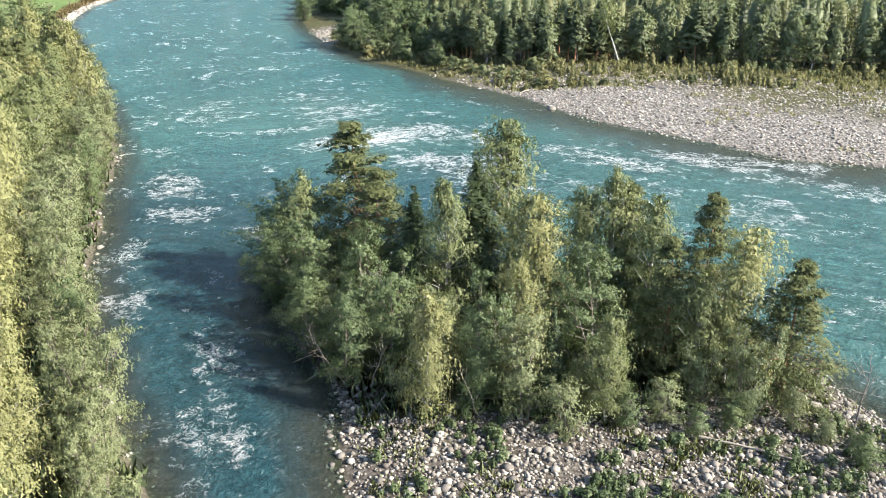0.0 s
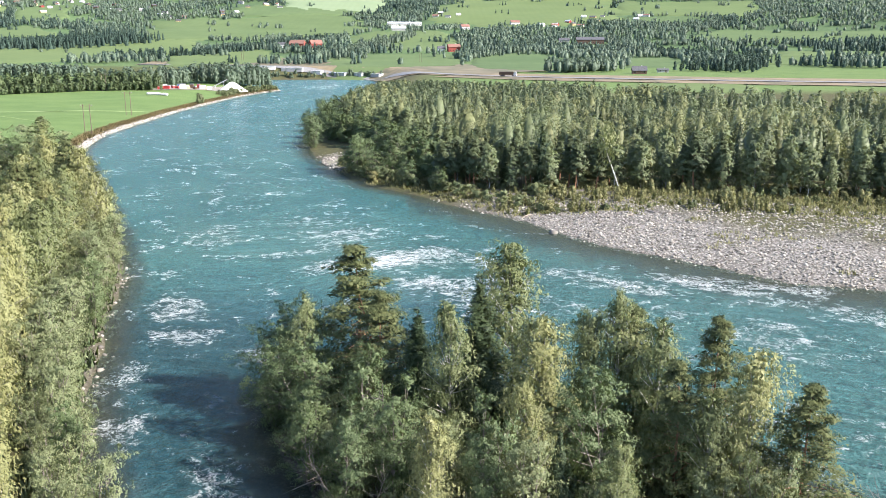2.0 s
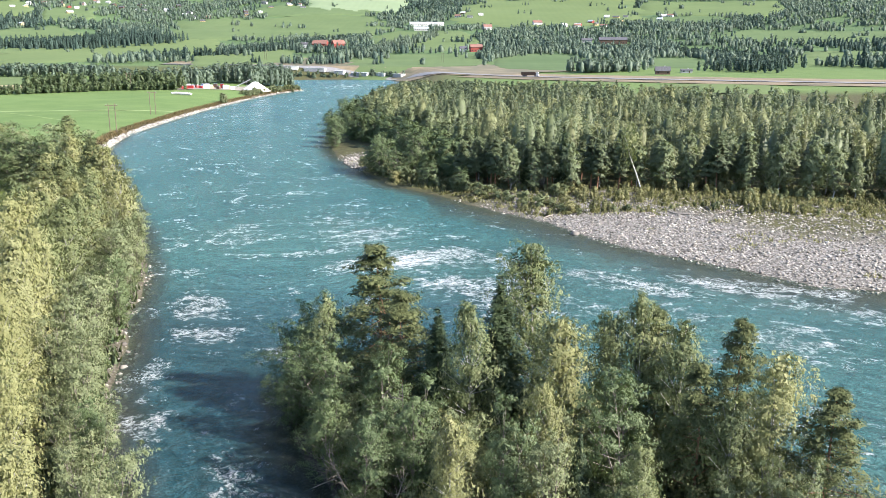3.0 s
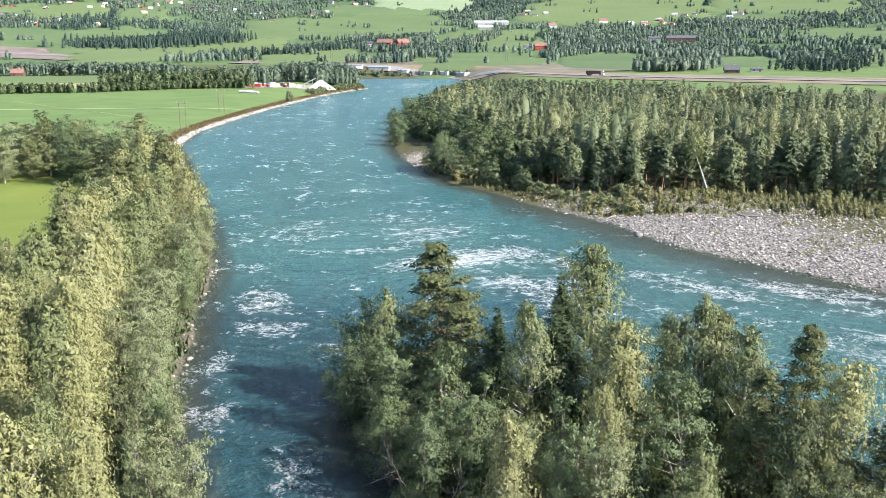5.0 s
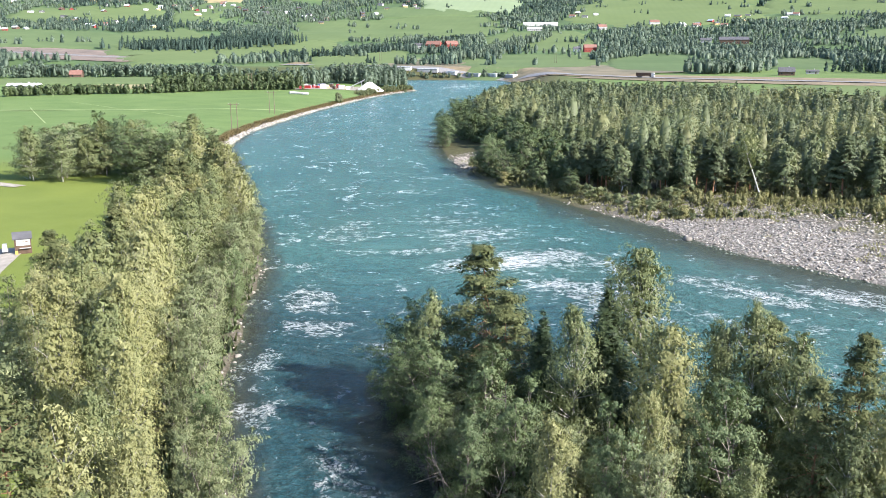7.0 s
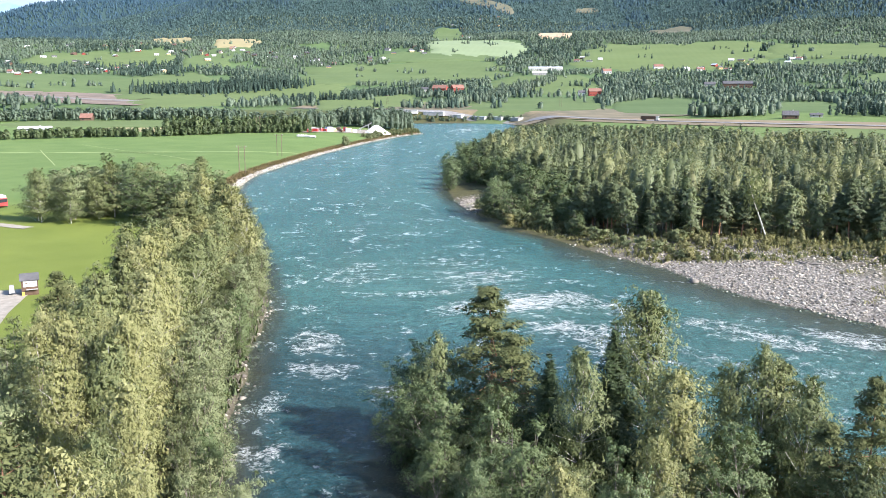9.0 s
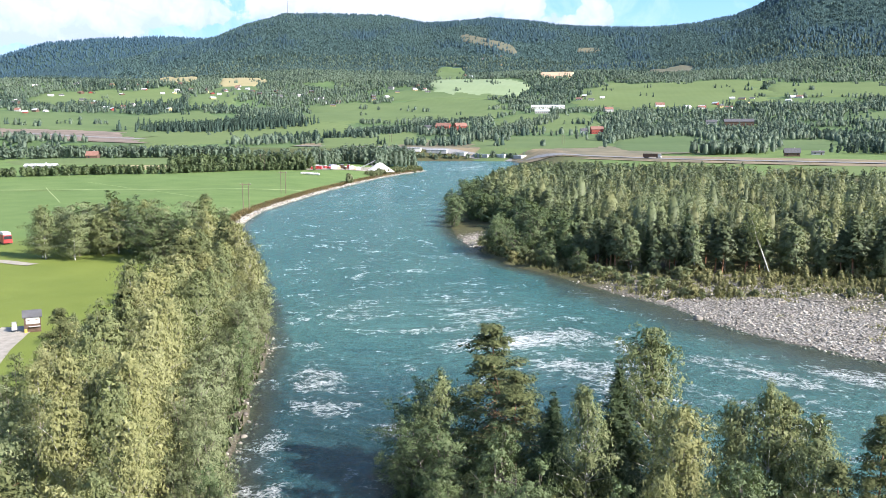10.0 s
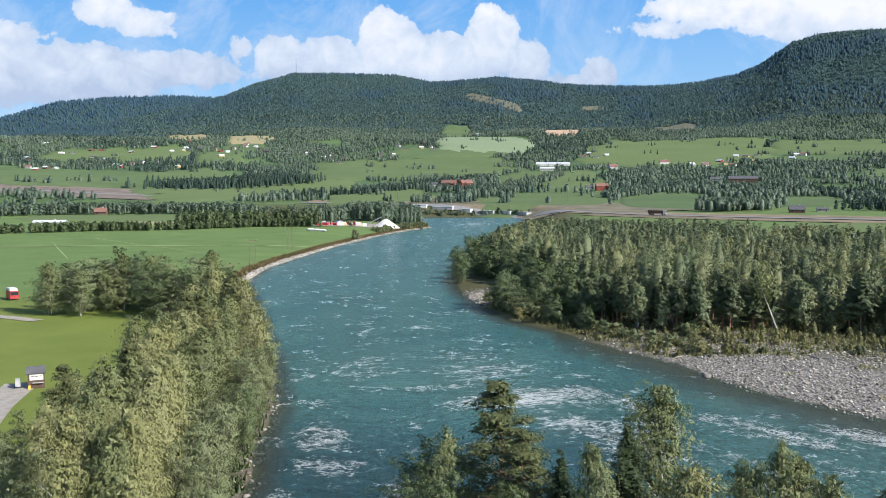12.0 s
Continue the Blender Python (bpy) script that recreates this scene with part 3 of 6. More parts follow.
def broadleaf(seed, h, w, n, size, low=0.16, weep=0.0, blobs=34, stems=1, twigs=5):
    """Trunk with limbs; each limb carries several small clumps of leaves, or hanging strands, inside an egg of uneven outline."""
    g = np.random.default_rng(seed)
    lean = g.normal(0, 0.025, 2) * h
    wood, centres, radii, axes = [], [], [], []
    steps = np.linspace(0, 1, 8)
    swell = g.uniform(0.72, 1.25, 5)
    for st in range(stems):
        off = g.normal(0, 0.06 * w, 2) if stems > 1 else np.zeros(2)
        spread = g.normal(0, 0.20 * w, 2) if stems > 1 else np.zeros(2)
        tall = h * (0.97 if st == 0 else g.uniform(0.72, 0.95))
        path = np.array([(off[0] + (lean[0] + spread[0]) * t**1.3 + g.normal(0, 0.006) * h, off[1] + (lean[1] + spread[1]) * t**1.3 + g.normal(0, 0.006) * h, -0.3 + t * (tall + 0.3)) for t in steps])
        wood.append(tube(path, [h * 0.0105 * (1 - 0.93 * t) for t in steps], 6))
        for k in range(blobs // stems):
            t = low + (1 - low) * ((k + g.uniform(0, 1)) / (blobs // stems)) ** 0.9
            q = (t - low) / (1 - low)
            prof = min(1.0, max(0.0, 1.02 - q) ** 0.66 * (q + 0.14) ** 0.36 * 1.48)
            ang = k * 2.39996 + g.uniform(-0.6, 0.6)
            rad = 0.5 * w * prof * g.uniform(0.5, 1.05) * swell[int((ang % 6.2832) / 6.2832 * 5) % 5]
            base = path[min(int(t * 7 * 0.86), 7)]
            axis = np.array([np.interp(t, steps, path[:, c]) for c in range(3)])
            tip = axis + np.array([math.cos(ang) * rad, math.sin(ang) * rad, 0.10 * h * g.uniform(-0.2, 0.5) * (1 - q)])
            tip[2] = min(tip[2], h * 0.985)
            wood.append(tube([base, tip], [h * 0.0038, h * 0.0008], 3))
            along_limb = g.uniform(0.42, 1.08, twigs)
            centres.append(axis + np.outer(along_limb, tip - axis) + g.normal(size=(twigs, 3)) * np.array([0.07, 0.07, 0.05]) * w)
            radii.append(w * (0.034 + 0.058 * prof) * g.uniform(0.6, 1.5, twigs))
            axes.append(np.repeat(axis[None], twigs, 0))
    centres, radii, axes = np.concatenate(centres), np.concatenate(radii), np.concatenate(axes)
    m = max(4, int(n / len(centres)))
    skin, face = clumped(centres, radii, m, g, 0.62)
    if weep:
        # half of the leaves hang on strands below their clump
        strand = g.normal(size=(len(centres), 6, 2)) * radii[:, None, None] * 0.8
        pick = g.integers(0, 6, (len(centres), m))
        xy = np.take_along_axis(strand, pick[..., None], 1) + centres[:, None, :2] + g.normal(0, 0.025, (len(centres), m, 2))
        drop = g.uniform(0, 1, (len(centres), m)) * (weep * h * 0.085) * np.take_along_axis(g.uniform(0.4, 1.3, (len(centres), 6)), pick, 1)
        hung = np.dstack([xy, centres[:, None, 2] + 0.3 * radii[:, None] - drop]).reshape(-1, 3)
        skin = np.where((g.uniform(0, 1, len(skin)) < 0.6)[:, None], hung, skin)
    out = skin - np.repeat(axes, m, 0)
    out *= (1, 1, 0.45)
    out = 0.8 * out / (np.linalg.norm(out, axis=1)[:, None] + 1e-6) + 0.45 * face
    core = np.repeat(axes + (centres - axes) * g.uniform(0.15, 0.85, (len(centres), 1)), 4, 0)
    core = core + g.normal(size=core.shape) * np.repeat(radii, 4)[:, None] * 0.55
    ok, okc = skin[:, 2] > 0.03 * h, core[:, 2] > 0.06 * h
    return joined(wood), joined([leaves(skin[ok], size, g, 1.7 if weep else 1.3, weep * 0.6, 0.0, out[ok], 0.42), leaves(core[okc], max(1.4 * size, min(2.7 * size, 0.2)), g, 1.2)])


def pine(seed, h, w, n, size, low=0.30):
    """Scots pine: whorls of boughs, each a flat plate of needle tufts with air between the plates, under a rounded top."""
    g = np.random.default_rng(seed)
    bend = g.normal(0, 0.02, 2) * h
    steps = np.linspace(0, 1, 8)
    path = np.array([(bend[0] * math.sin(3 * t), bend[1] * math.sin(2.5 * t), -0.3 + t * (h + 0.1)) for t in steps])
    wood, centres, weight = [tube(path, [h * 0.0135 * (1 - 0.9 * t) for t in steps], 7)], [], []
    whorls = 12
    for k in range(whorls):
        q = k / (whorls - 1)
        t = low + (0.985 - low) * q
        prof = (1.06 - q) ** 0.80 * (0.66 + 0.34 * min(1, q / 0.2))
        for b in range(5 if q < 0.8 else 4):
            if g.uniform() < 0.06:
                continue
            ang = b * 2 * math.pi / 5 + k * 1.1 + g.uniform(-0.4, 0.4)
            ln = 0.5 * w * prof * g.uniform(0.6, 1.12)
            a0 = np.array([np.interp(t + g.normal(0, 0.012), steps, path[:, c]) for c in range(3)])
            tip = a0 + np.array([math.cos(ang), math.sin(ang), g.uniform(-0.05, 0.28)]) * ln
            wood.append(tube([a0, tip], [h * 0.0042 * (1.1 - q), 0.012], 3))
            for f in (0.3, 0.45, 0.6, 0.72, 0.82, 0.92, 1.0):
                side = g.normal(0, 0.26 * ln * (1.15 - f) + 0.02 * w)
                centres.append(a0 + (tip - a0) * f + np.array([-math.sin(ang) * side, math.cos(ang) * side, g.normal(0, 0.006 * h)]))
                weight.append(w * (0.038 + 0.055 * prof) * g.uniform(0.75, 1.3))
    for k in range(7):
        centres.append(path[-1] + g.normal(size=3) * (0.035 * w, 0.035 * w, 0.02 * h) - (0, 0, 0.012 * h * k))
        weight.append(w * 0.035)
    centres, weight = np.array(centres), np.array(weight)
    m = max(6, int(n / len(centres)))
    skin, face = clumped(centres, weight, m, g, 0.50)
    axis = np.stack([np.interp(skin[:, 2], path[:, 2], path[:, c]) for c in (0, 1)] + [skin[:, 2]], -1)
    out = skin - axis
    out = 0.6 * out / (np.linalg.norm(out, axis=1)[:, None] + 1e-6) + 0.5 * face + (0, 0, 0.25)
    return joined(wood), joined([leaves(skin, size, g, 2.4, -0.25, 0.25, out, 0.45), leaves(np.repeat(centres, 4, 0) + g.normal(size=(4 * len(centres), 3)) * np.repeat(weight, 4)[:, None] * (0.6, 0.6, 0.2) - (0, 0, 0.01 * h), max(1.4 * size, min(2.6 * size, 0.19)), g, 1.3, 0, 0.6)])


def spruce(seed, h, w, n, size, low=0.06):
    """Spruce: a narrow cone of drooping tiers."""
    g = np.random.default_rng(seed)
    wood, P = [tube([(0, 0, -0.3), (0, 0, h * 0.5), (0, 0, h)], [h * 0.012, h * 0.007, 0.01], 6)], []
    tiers = 20
    for k in range(tiers):
        q = k / tiers
        z, rad = h * (low + (0.97 - low) * q), 0.5 * w * (1 - q) ** 0.85
        m = int(n / tiers * 2 * (1.0 - 0.85 * q))
        arms = 7
        ang = (g.integers(0, arms, m) * 2 * math.pi / arms) + k * 0.8 + g.normal(0, 0.17, m)
        s = g.uniform(0.1, 1.05, m) ** 0.7 * rad * (0.8 + 0.35 * np.sin(ang * 3 + k))
        P.append(np.stack([np.cos(ang) * s, np.sin(ang) * s, z - 0.28 * s + g.normal(0, 0.012 * h, m)], -1))
    P.append(np.stack([g.normal(0, 0.06, 30), g.normal(0, 0.06, 30), h * g.uniform(0.93, 1.03, 30)], -1))
    P = np.concatenate(P)
    return joined(wood), joined([leaves(P, size, g, 2.2, 0.25, 0.2), leaves(P[::6] * (0.7, 0.7, 1), max(1.5 * size, min(2.4 * size, 0.18)), g, 1.3)])


def rounded(me, N):
    """Shades the loose leaves of a crown along the normals N, one for each leaf of three corners."""
    N = N / (np.linalg.norm(N, axis=1)[:, None] + 1e-9)
    me.normals_split_custom_set_from_vertices(np.repeat(N, 3, 0).tolist())


def crown_mesh(name, V, mat, soft):
    """Leaves of three corners each, turned outwards and shaded partly as one rounded crown."""
    T = V.reshape(-1, 3, 3)
    mid = T.mean(1)
    n = np.cross(T[:, 1] - T[:, 0], T[:, 2] - T[:, 0])
    n /= np.linalg.norm(n, axis=1)[:, None] + 1e-9
    half = 0.45 * V[:, 2].max()
    out = (mid - (0, 0, half)) / (np.abs(mid[:, :2]).max(), np.abs(mid[:, :2]).max(), 1.3 * half) + (0, 0, 0.15)
    out /= np.linalg.norm(out, axis=1)[:, None] + 1e-9
    back = (n * out).sum(1) < 0
    T[back] = T[back][:, ::-1]
    n[back] *= -1
    me = mesh_of(name, T.reshape(-1, 3), np.arange(3 * len(T)).reshape(-1, 3), mat, True)
    rounded(me, (1 - soft) * n + soft * out)
    return me


def tree(name, label, build, bark, leaf, category="tree", group="", soft=0.4):
    """A tree as a thing of its own: trunk with limbs, and crown."""
    (tv, tf), (cv, cf) = build
    top = tagged(new(name), label, category, group)
    for kind, me in (("trunk", mesh_of("trunk", tv, tf, bark, True)), ("crown", crown_mesh("crown", cv, leaf, soft))):
        new(kind, me).parent = top
    return top


def gz(x, y):
    return float(ground_z(np.array([x]), np.array([y]))[0])


def plant(model, x, y, h, spread=1.0, turn=None):
    """A copy of a model that is 10 m tall, set on the ground at the height h."""
    s = h / 10.0
    turn = rng.uniform(0, 360) if turn is None else turn
    return copy_thing(model, pose(x, y, gz(x, y) - 0.05, 0, 0, turn) @ Matrix.Diagonal((s * spread, s * spread, s, 1)))


def models(n, size, soft):
    """The kinds of tree, each 10 m tall, with about n leaves of that size."""
    k = size / 0.1
    return ([tree("birch_tree", "green weeping birch with white bark beside the river", broadleaf(s, 10, 5.4, n, 0.108 * k, 0.14, 0.9, 44), BARK_BIRCH, LEAF_BIRCH, soft=soft) for s in (1, 2, 3, 4)],
            [tree("birch_tree", "yellowing weeping birch with slender drooping twigs", broadleaf(s, 10, 5.8, n, 0.104 * k, 0.16, 1.5, 44), BARK_BIRCH, LEAF_GOLD, soft=soft) for s in (11, 12, 13)],
            [tree("alder_tree", "dark green bushy alder leaning over the water", broadleaf(s, 10, 7.2, n, 0.125 * k, 0.05, 0.0, 48, 3, 6), BARK_GREY, LEAF_ALDER, soft=soft) for s in (21, 22, 23)],
            [tree("willow_tree", "grey-green willow with several thin stems", broadleaf(s, 10, 6.6, n, 0.118 * k, 0.06, 0.3, 44, 4, 6), BARK_GREY, LEAF_WILLOW, soft=soft) for s in (31, 32)],
            [tree("pine_tree", "scots pine with orange bark and layered boughs", pine(s, 10, 7.0, n, 0.105 * k, 0.12), BARK_PINE, NEEDLE_PINE, soft=soft) for s in (41, 42, 43)],
            [tree("spruce_tree", "dark narrow spruce among the birches", spruce(s, 10, 4.2, int(0.8 * n), 0.095 * k), BARK_GREY, NEEDLE_SPRUCE, soft=soft) for s in (51, 52)])


NEAR, MIDDLE = models(12500, 0.074, 0.28), models(5200, 0.118, 0.4)
BIRCH, GOLD, ALDER, WILLOW, PINE, SPRUCE = NEAR
BIRCH_M, GOLD_M, ALDER_M, WILLOW_M, PINE_M, SPRUCE_M = MIDDLE
MODELS = [m for kinds in NEAR + MIDDLE for m in kinds]

# island trees: model, x, y, height, spread
for model, x, y, h, sp in [
        (PINE[0], -7.8, 69.1, 14.3, 1.2), (PINE[1], -5.2, 64.6, 11.6, 1.1), (ALDER[0], -15.0, 68.6, 9, 1.2), (ALDER[1], -11.0, 63.0, 8.8, 1.15), (ALDER[2], -13.4, 71.5, 8.5, 1.1), (BIRCH[0], -11.9, 67.3, 10.5, 1.0),
        (SPRUCE[0], -2.2, 62.0, 10.6, 1.9), (BIRCH[1], 0.3, 59.2, 12, .85), (SPRUCE[1], 2.6, 62.8, 13.0, 1.7), (BIRCH[2], 5.6, 65.0, 15.3, 1.05), (GOLD[0], 7.2, 58.1, 11.5, 1.2),
        (BIRCH[3], 10.4, 59.2, 11.5, .9), (BIRCH[0], 12.8, 58.7, 13, .9), (PINE[2], 14.2, 59.6, 12, .9), (BIRCH[1], 14.9, 55.6, 12, .85), (PINE[1], 19.1, 55.7, 12.5, .9),
        (GOLD[2], 19.3, 50.9, 12, 1.0), (PINE[0], 22.4, 48.2, 10.4, 1.1), (WILLOW[0], 19.2, 46.1, 7, .7), (GOLD[1], -1.0, 46.8, 9, .85), (ALDER[2], 2.6, 47.6, 9.5, .75),
        (WILLOW[1], 4.9, 46.2, 8.5, .8), (GOLD[2], 5.4, 49.5, 10, .8), (ALDER[0], -5.9, 57.4, 9.5, .9), (ALDER[2], -3.6, 53.1, 9, .9), (PINE[0], 15.0, 51.5, 10.5, .9), (BIRCH[1], 16.6, 49.4, 9.0, .9),
        (ALDER[1], 10.0, 50.6, 10, .9), (SPRUCE[1], 6.9, 47, 8, 1.0), (ALDER[0], -9.6, 56.5, 7.5, .9), (ALDER[1], -6.8, 52.4, 8, .8), (BIRCH[3], 10.2, 45.8, 7.5, .9)]:
    plant(model, x, y, h, sp)
for k in range(34):
    x, y = rng.uniform(-13, 24), rng.uniform(49, 73)
    if signed(ISLAND, np.array([x]), np.array([y]))[0] > 2.0:
        plant([ALDER_M, BIRCH_M, WILLOW_M][k % 3][k % 2], x, y, 0.7 * rng.uniform(5.0, 8.5), rng.uniform(.8, 1.1))

# left bank: alders at the water, birches and pines behind
LB = chaikin(LEFT_BANK[1:14], 2)


def bank_point(s, inland):
    """A point s metres along the left bank, that far inland."""
    run = 0.0
    for (ax, ay), (bx, by) in zip(LB, LB[1:]):
        ln = math.hypot(bx - ax, by - ay)
        if run + ln >= s:
            t = (s - run) / ln
            return ax + (bx - ax) * t - (by - ay) / ln * inland, ay + (by - ay) * t + (bx - ax) / ln * inland
        run += ln
    return LB[-1]


s = 24.0
while s < 172:
    birch, gold, alder, pines = (BIRCH, GOLD, ALDER, PINE) if s < 72 else (BIRCH_M, GOLD_M, ALDER_M, PINE_M)
    x, y = bank_point(s, rng.uniform(0.8, 3.0))
    willow = WILLOW if s < 72 else WILLOW_M
    plant((alder[:1] + willow * 3)[rng.integers(7)], x, y, rng.uniform(6.0, 9.0) - (1.5 if s < 45 else 0), .8)
    if rng.uniform() < 0.75:
        x, y = bank_point(s, rng.uniform(5.5, 8.0))
        plant((gold + birch[:2] + gold)[rng.integers(8)], x, y, rng.uniform(10, 13) - (2.5 if s < 45 else 0), .95)
    if rng.uniform() < 0.6:
        x, y = bank_point(s, rng.uniform(9, 13))
        plant((gold + birch[:2] + pines[:1] + gold)[rng.integers(9)], x, y, rng.uniform(11, 13.5), 1.0)
    s += rng.uniform(2.6, 3.8)
for model, x, y, h in [(GOLD_M[0], -68.3, 144.4, 15), (GOLD_M[1], -58, 134, 14.5), (PINE_M[0], -61.6, 136.8, 15), (PINE_M[2], -57.4, 112.1, 14), (BIRCH_M[2], -56.2, 97.7, 13), (GOLD_M[2], -50.5, 121, 13),
                       (PINE[1], -50.7, 73.3, 12), (GOLD[1], -47.5, 66.0, 10.5), (WILLOW[1], -44.5, 57.5, 10), (GOLD[2], -53.5, 78.5, 9.5), (BIRCH[1], -45.5, 70.5, 12), (GOLD[0], -50.0, 86.0, 12.5), (BIRCH[0], -56.5, 84.0, 8.5), (WILLOW[0], -52.0, 66.0, 8.5), (GOLD_M[1], -54.0, 104.0, 13), (BIRCH_M[0], -60.0, 124.0, 13.5), (GOLD[0], -39.7, 57.9, 12.5), (GOLD[1], -33.6, 57.1, 13), (WILLOW[0], -39.3, 51.4, 10)]:
    plant(model, x, y, h)

# ---- woods farther off ----
def light_tree(kind, seed):
    g = np.random.default_rng(seed)
    if kind == "pine":
        return tree("pine_tree", "tall pine at the edge of the riverside wood", pine(seed, 10, 4.0, 1100, 0.20, 0.36), BARK_PINE, WOOD_PINE, soft=0.5)
    if kind == "spruce":
        return tree("spruce_tree", "dark spruce in the riverside wood", spruce(seed, 10, 3.0, 900, 0.26), BARK_GREY, NEEDLE_SPRUCE, soft=0.5)
    if kind == "birch":
        return tree("birch_tree", "light green birch at the edge of the wood", broadleaf(seed, 10, 4.2, 1200, 0.25, 0.20, 0.9, 26, 1, 4), BARK_BIRCH, WOOD_BIRCH, soft=0.5)
    return tree("alder_tree", "rounded alder bush on the far bank", broadleaf(seed, 10, 7.0, 1400, 0.31, 0.02, 0, 30, 2, 4), BARK_GREY, LEAF_ALDER, soft=0.5)


FAR_BIRCH, FAR_PINE = [light_tree("birch", 60 + k) for k in range(3)], [light_tree("pine", 70 + k) for k in range(3)]
FAR_SPRUCE, FAR_ALDER = [light_tree("spruce", 80 + k) for k in range(2)], [light_tree("alder", 90 + k) for k in range(2)]
MODELS += FAR_BIRCH + FAR_PINE + FAR_SPRUCE + FAR_ALDER
# clump of big trees in the meadow
for k in range(28):
    x, y = -107 + rng.uniform(-20, 22), 178 + rng.uniform(-9, 13)
    plant((ALDER_M + WILLOW_M + BIRCH_M + WILLOW_M[:1])[rng.integers(10)], x - 0.3 * (y - 178), y, rng.uniform(9.5, 14.5), 1.3)

# front line of the wood, above the gravel bar
EDGE = chaikin([(150, 150), (90, 162), (58, 172), (40, 180), (20, 176), (4, 182), (-10, 207), (-14, 231), (-25, 260), (-42, 292), (-50, 340), (-56, 410)], 2)
spots = []
for (ax, ay), (bx, by) in zip(EDGE, EDGE[1:]):
    ln = math.hypot(bx - ax, by - ay)
    for row in range(3):
        for q in np.arange(0, ln, 5.2):
            t = (q + rng.uniform(0, 3)) / ln
            inl = row * 4.0 + rng.uniform(0.5, 3.5)
            spots.append((ax + (bx - ax) * t + (by - ay) / ln * inl, ay + (by - ay) * t - (bx - ax) / ln * inl, row))
for x, y, row in spots:
    pick = rng.uniform()
    if math.hypot(x + 34, y - 240) < 12:
        continue
    west = y > 195
    if row < 2 and west:
        m, h = FAR_ALDER[rng.integers(2)], rng.uniform(6, 9.5)
    elif pick < 0.52:
        m, h = FAR_BIRCH[rng.integers(3)], rng.uniform(7.5, 12.5)
    elif pick < 0.95:
        m, h = FAR_PINE[rng.integers(3)], rng.uniform(7.5, 12.5)
    else:
        m, h = FAR_SPRUCE[rng.integers(2)], rng.uniform(8, 13)
    plant(m, x, y, h, rng.uniform(1.05, 1.4))


def wood(name, label, pts, heights, conifer, sprays, size, mat, girth=1.0, ruffle=0.24, body=(5, (0.04, 0.35, 0.7)), fill=0.48):
    """Many trees as one mesh: each a crown of sprays round several boughs, lit as a rounded body."""
    n = len(pts)
    g = np.random.default_rng(len(pts))
    base = np.stack([pts[:, 0], pts[:, 1], ground_z(pts[:, 0], pts[:, 1])], -1)
    nb = 9
    q = (np.arange(nb) + g.uniform(0.2, 1, (n, nb))) / nb
    ang = g.uniform(0, 2 * math.pi, (n, 1)) + np.arange(nb) * 2.4 + g.normal(0, 0.3, (n, nb))
    wide = (heights * np.where(conifer, 0.17, 0.23) * girth * g.uniform(0.8, 1.25, n))[:, None]
    prof = np.where(conifer[:, None], (1.03 - q) ** 0.8, (1.03 - q) ** 0.6 * (q + 0.1) ** 0.4 * 1.4)
    rad = prof * wide * 0.55 * (q < 0.92)
    lobe = np.stack([np.cos(ang) * rad, np.sin(ang) * rad, heights[:, None] * (0.14 + 0.80 * q)], -1)
    size_l = wide * (0.22 + 0.5 * prof)
    pick = (np.arange(sprays)[None, :] + g.integers(0, nb, (n, 1))) % nb
    c = np.take_along_axis(lobe, pick[..., None], 1)
    d = g.normal(size=(n, sprays, 3)) + 0.8 * c * (1, 1, 0) / (wide[..., None] + 0.1) + (0, 0, 0.55)
    d /= np.linalg.norm(d, axis=2)[..., None]
    off = c + d * np.take_along_axis(size_l, pick, 1)[..., None] * (1, 1, 1.25) * g.uniform(0.8, 1.05, (n, sprays, 1))
    P = base[:, None, :] + off
    face = d * 0.75 + 0.5 * (off - np.stack([0 * heights, 0 * heights, heights * 0.5], -1)[:, None, :]) / (wide[..., None] * (1, 1, 2.2))
    V, F = leaves(P.reshape(-1, 3), size, g, 1.3, 0.15, -0.45, face.reshape(-1, 3), ruffle)
    T = V.reshape(-1, 3, 3)[:, ::-1]
    N = face.reshape(-1, 3) / (np.linalg.norm(face.reshape(-1, 3), axis=1)[:, None] + 1e-9)
    N = np.repeat(N + g.normal(0, 0.13, N.shape) + (0, 0, 0.12), 3, 0)
    # the dense heart of each crown, an uneven closed body under the sprays
    k, levels = body
    a = np.arange(k) * 2 * math.pi / k + g.uniform(0, 6, (n, 1))
    ring = np.stack([np.cos(a), np.sin(a), 0 * a], -1)
    BV, BN = [], []
    for qv in levels:
        pv = np.where(conifer, (1.03 - qv) ** 0.8, (1.03 - qv) ** 0.6 * (qv + 0.1) ** 0.4 * 1.4)
        r_ = (wide[:, 0] * fill * (pv + 0.1))[:, None, None] * g.uniform(0.75, 1.2, (n, k, 1))
        BV.append(base[:, None, :] + ring * r_ + (0, 0, 1) * (heights * (0.10 + 0.84 * qv))[:, None, None] * g.uniform(0.93, 1.07, (n, k, 1)))
        BN.append(ring + np.array([0, 0, 0.9 * qv - 0.1]))
    BV.append((base + np.stack([0 * heights, 0 * heights, heights * 0.97], -1))[:, None, :])
    BN.append(np.broadcast_to(np.array([0, 0, 1.0]), (n, 1, 3)))
    per = len(levels) * k + 1
    tri = []
    for c in range(k):
        e = (c + 1) % k
        for v in range(len(levels) - 1):
            tri += [(v * k + c, v * k + e, (v + 1) * k + e), (v * k + c, (v + 1) * k + e, (v + 1) * k + c)]
        tri.append(((len(levels) - 1) * k + c, (len(levels) - 1) * k + e, len(levels) * k))
    BF = (np.array(tri)[None] + (np.arange(n) * per)[:, None, None]).reshape(-1, 3) + len(V)
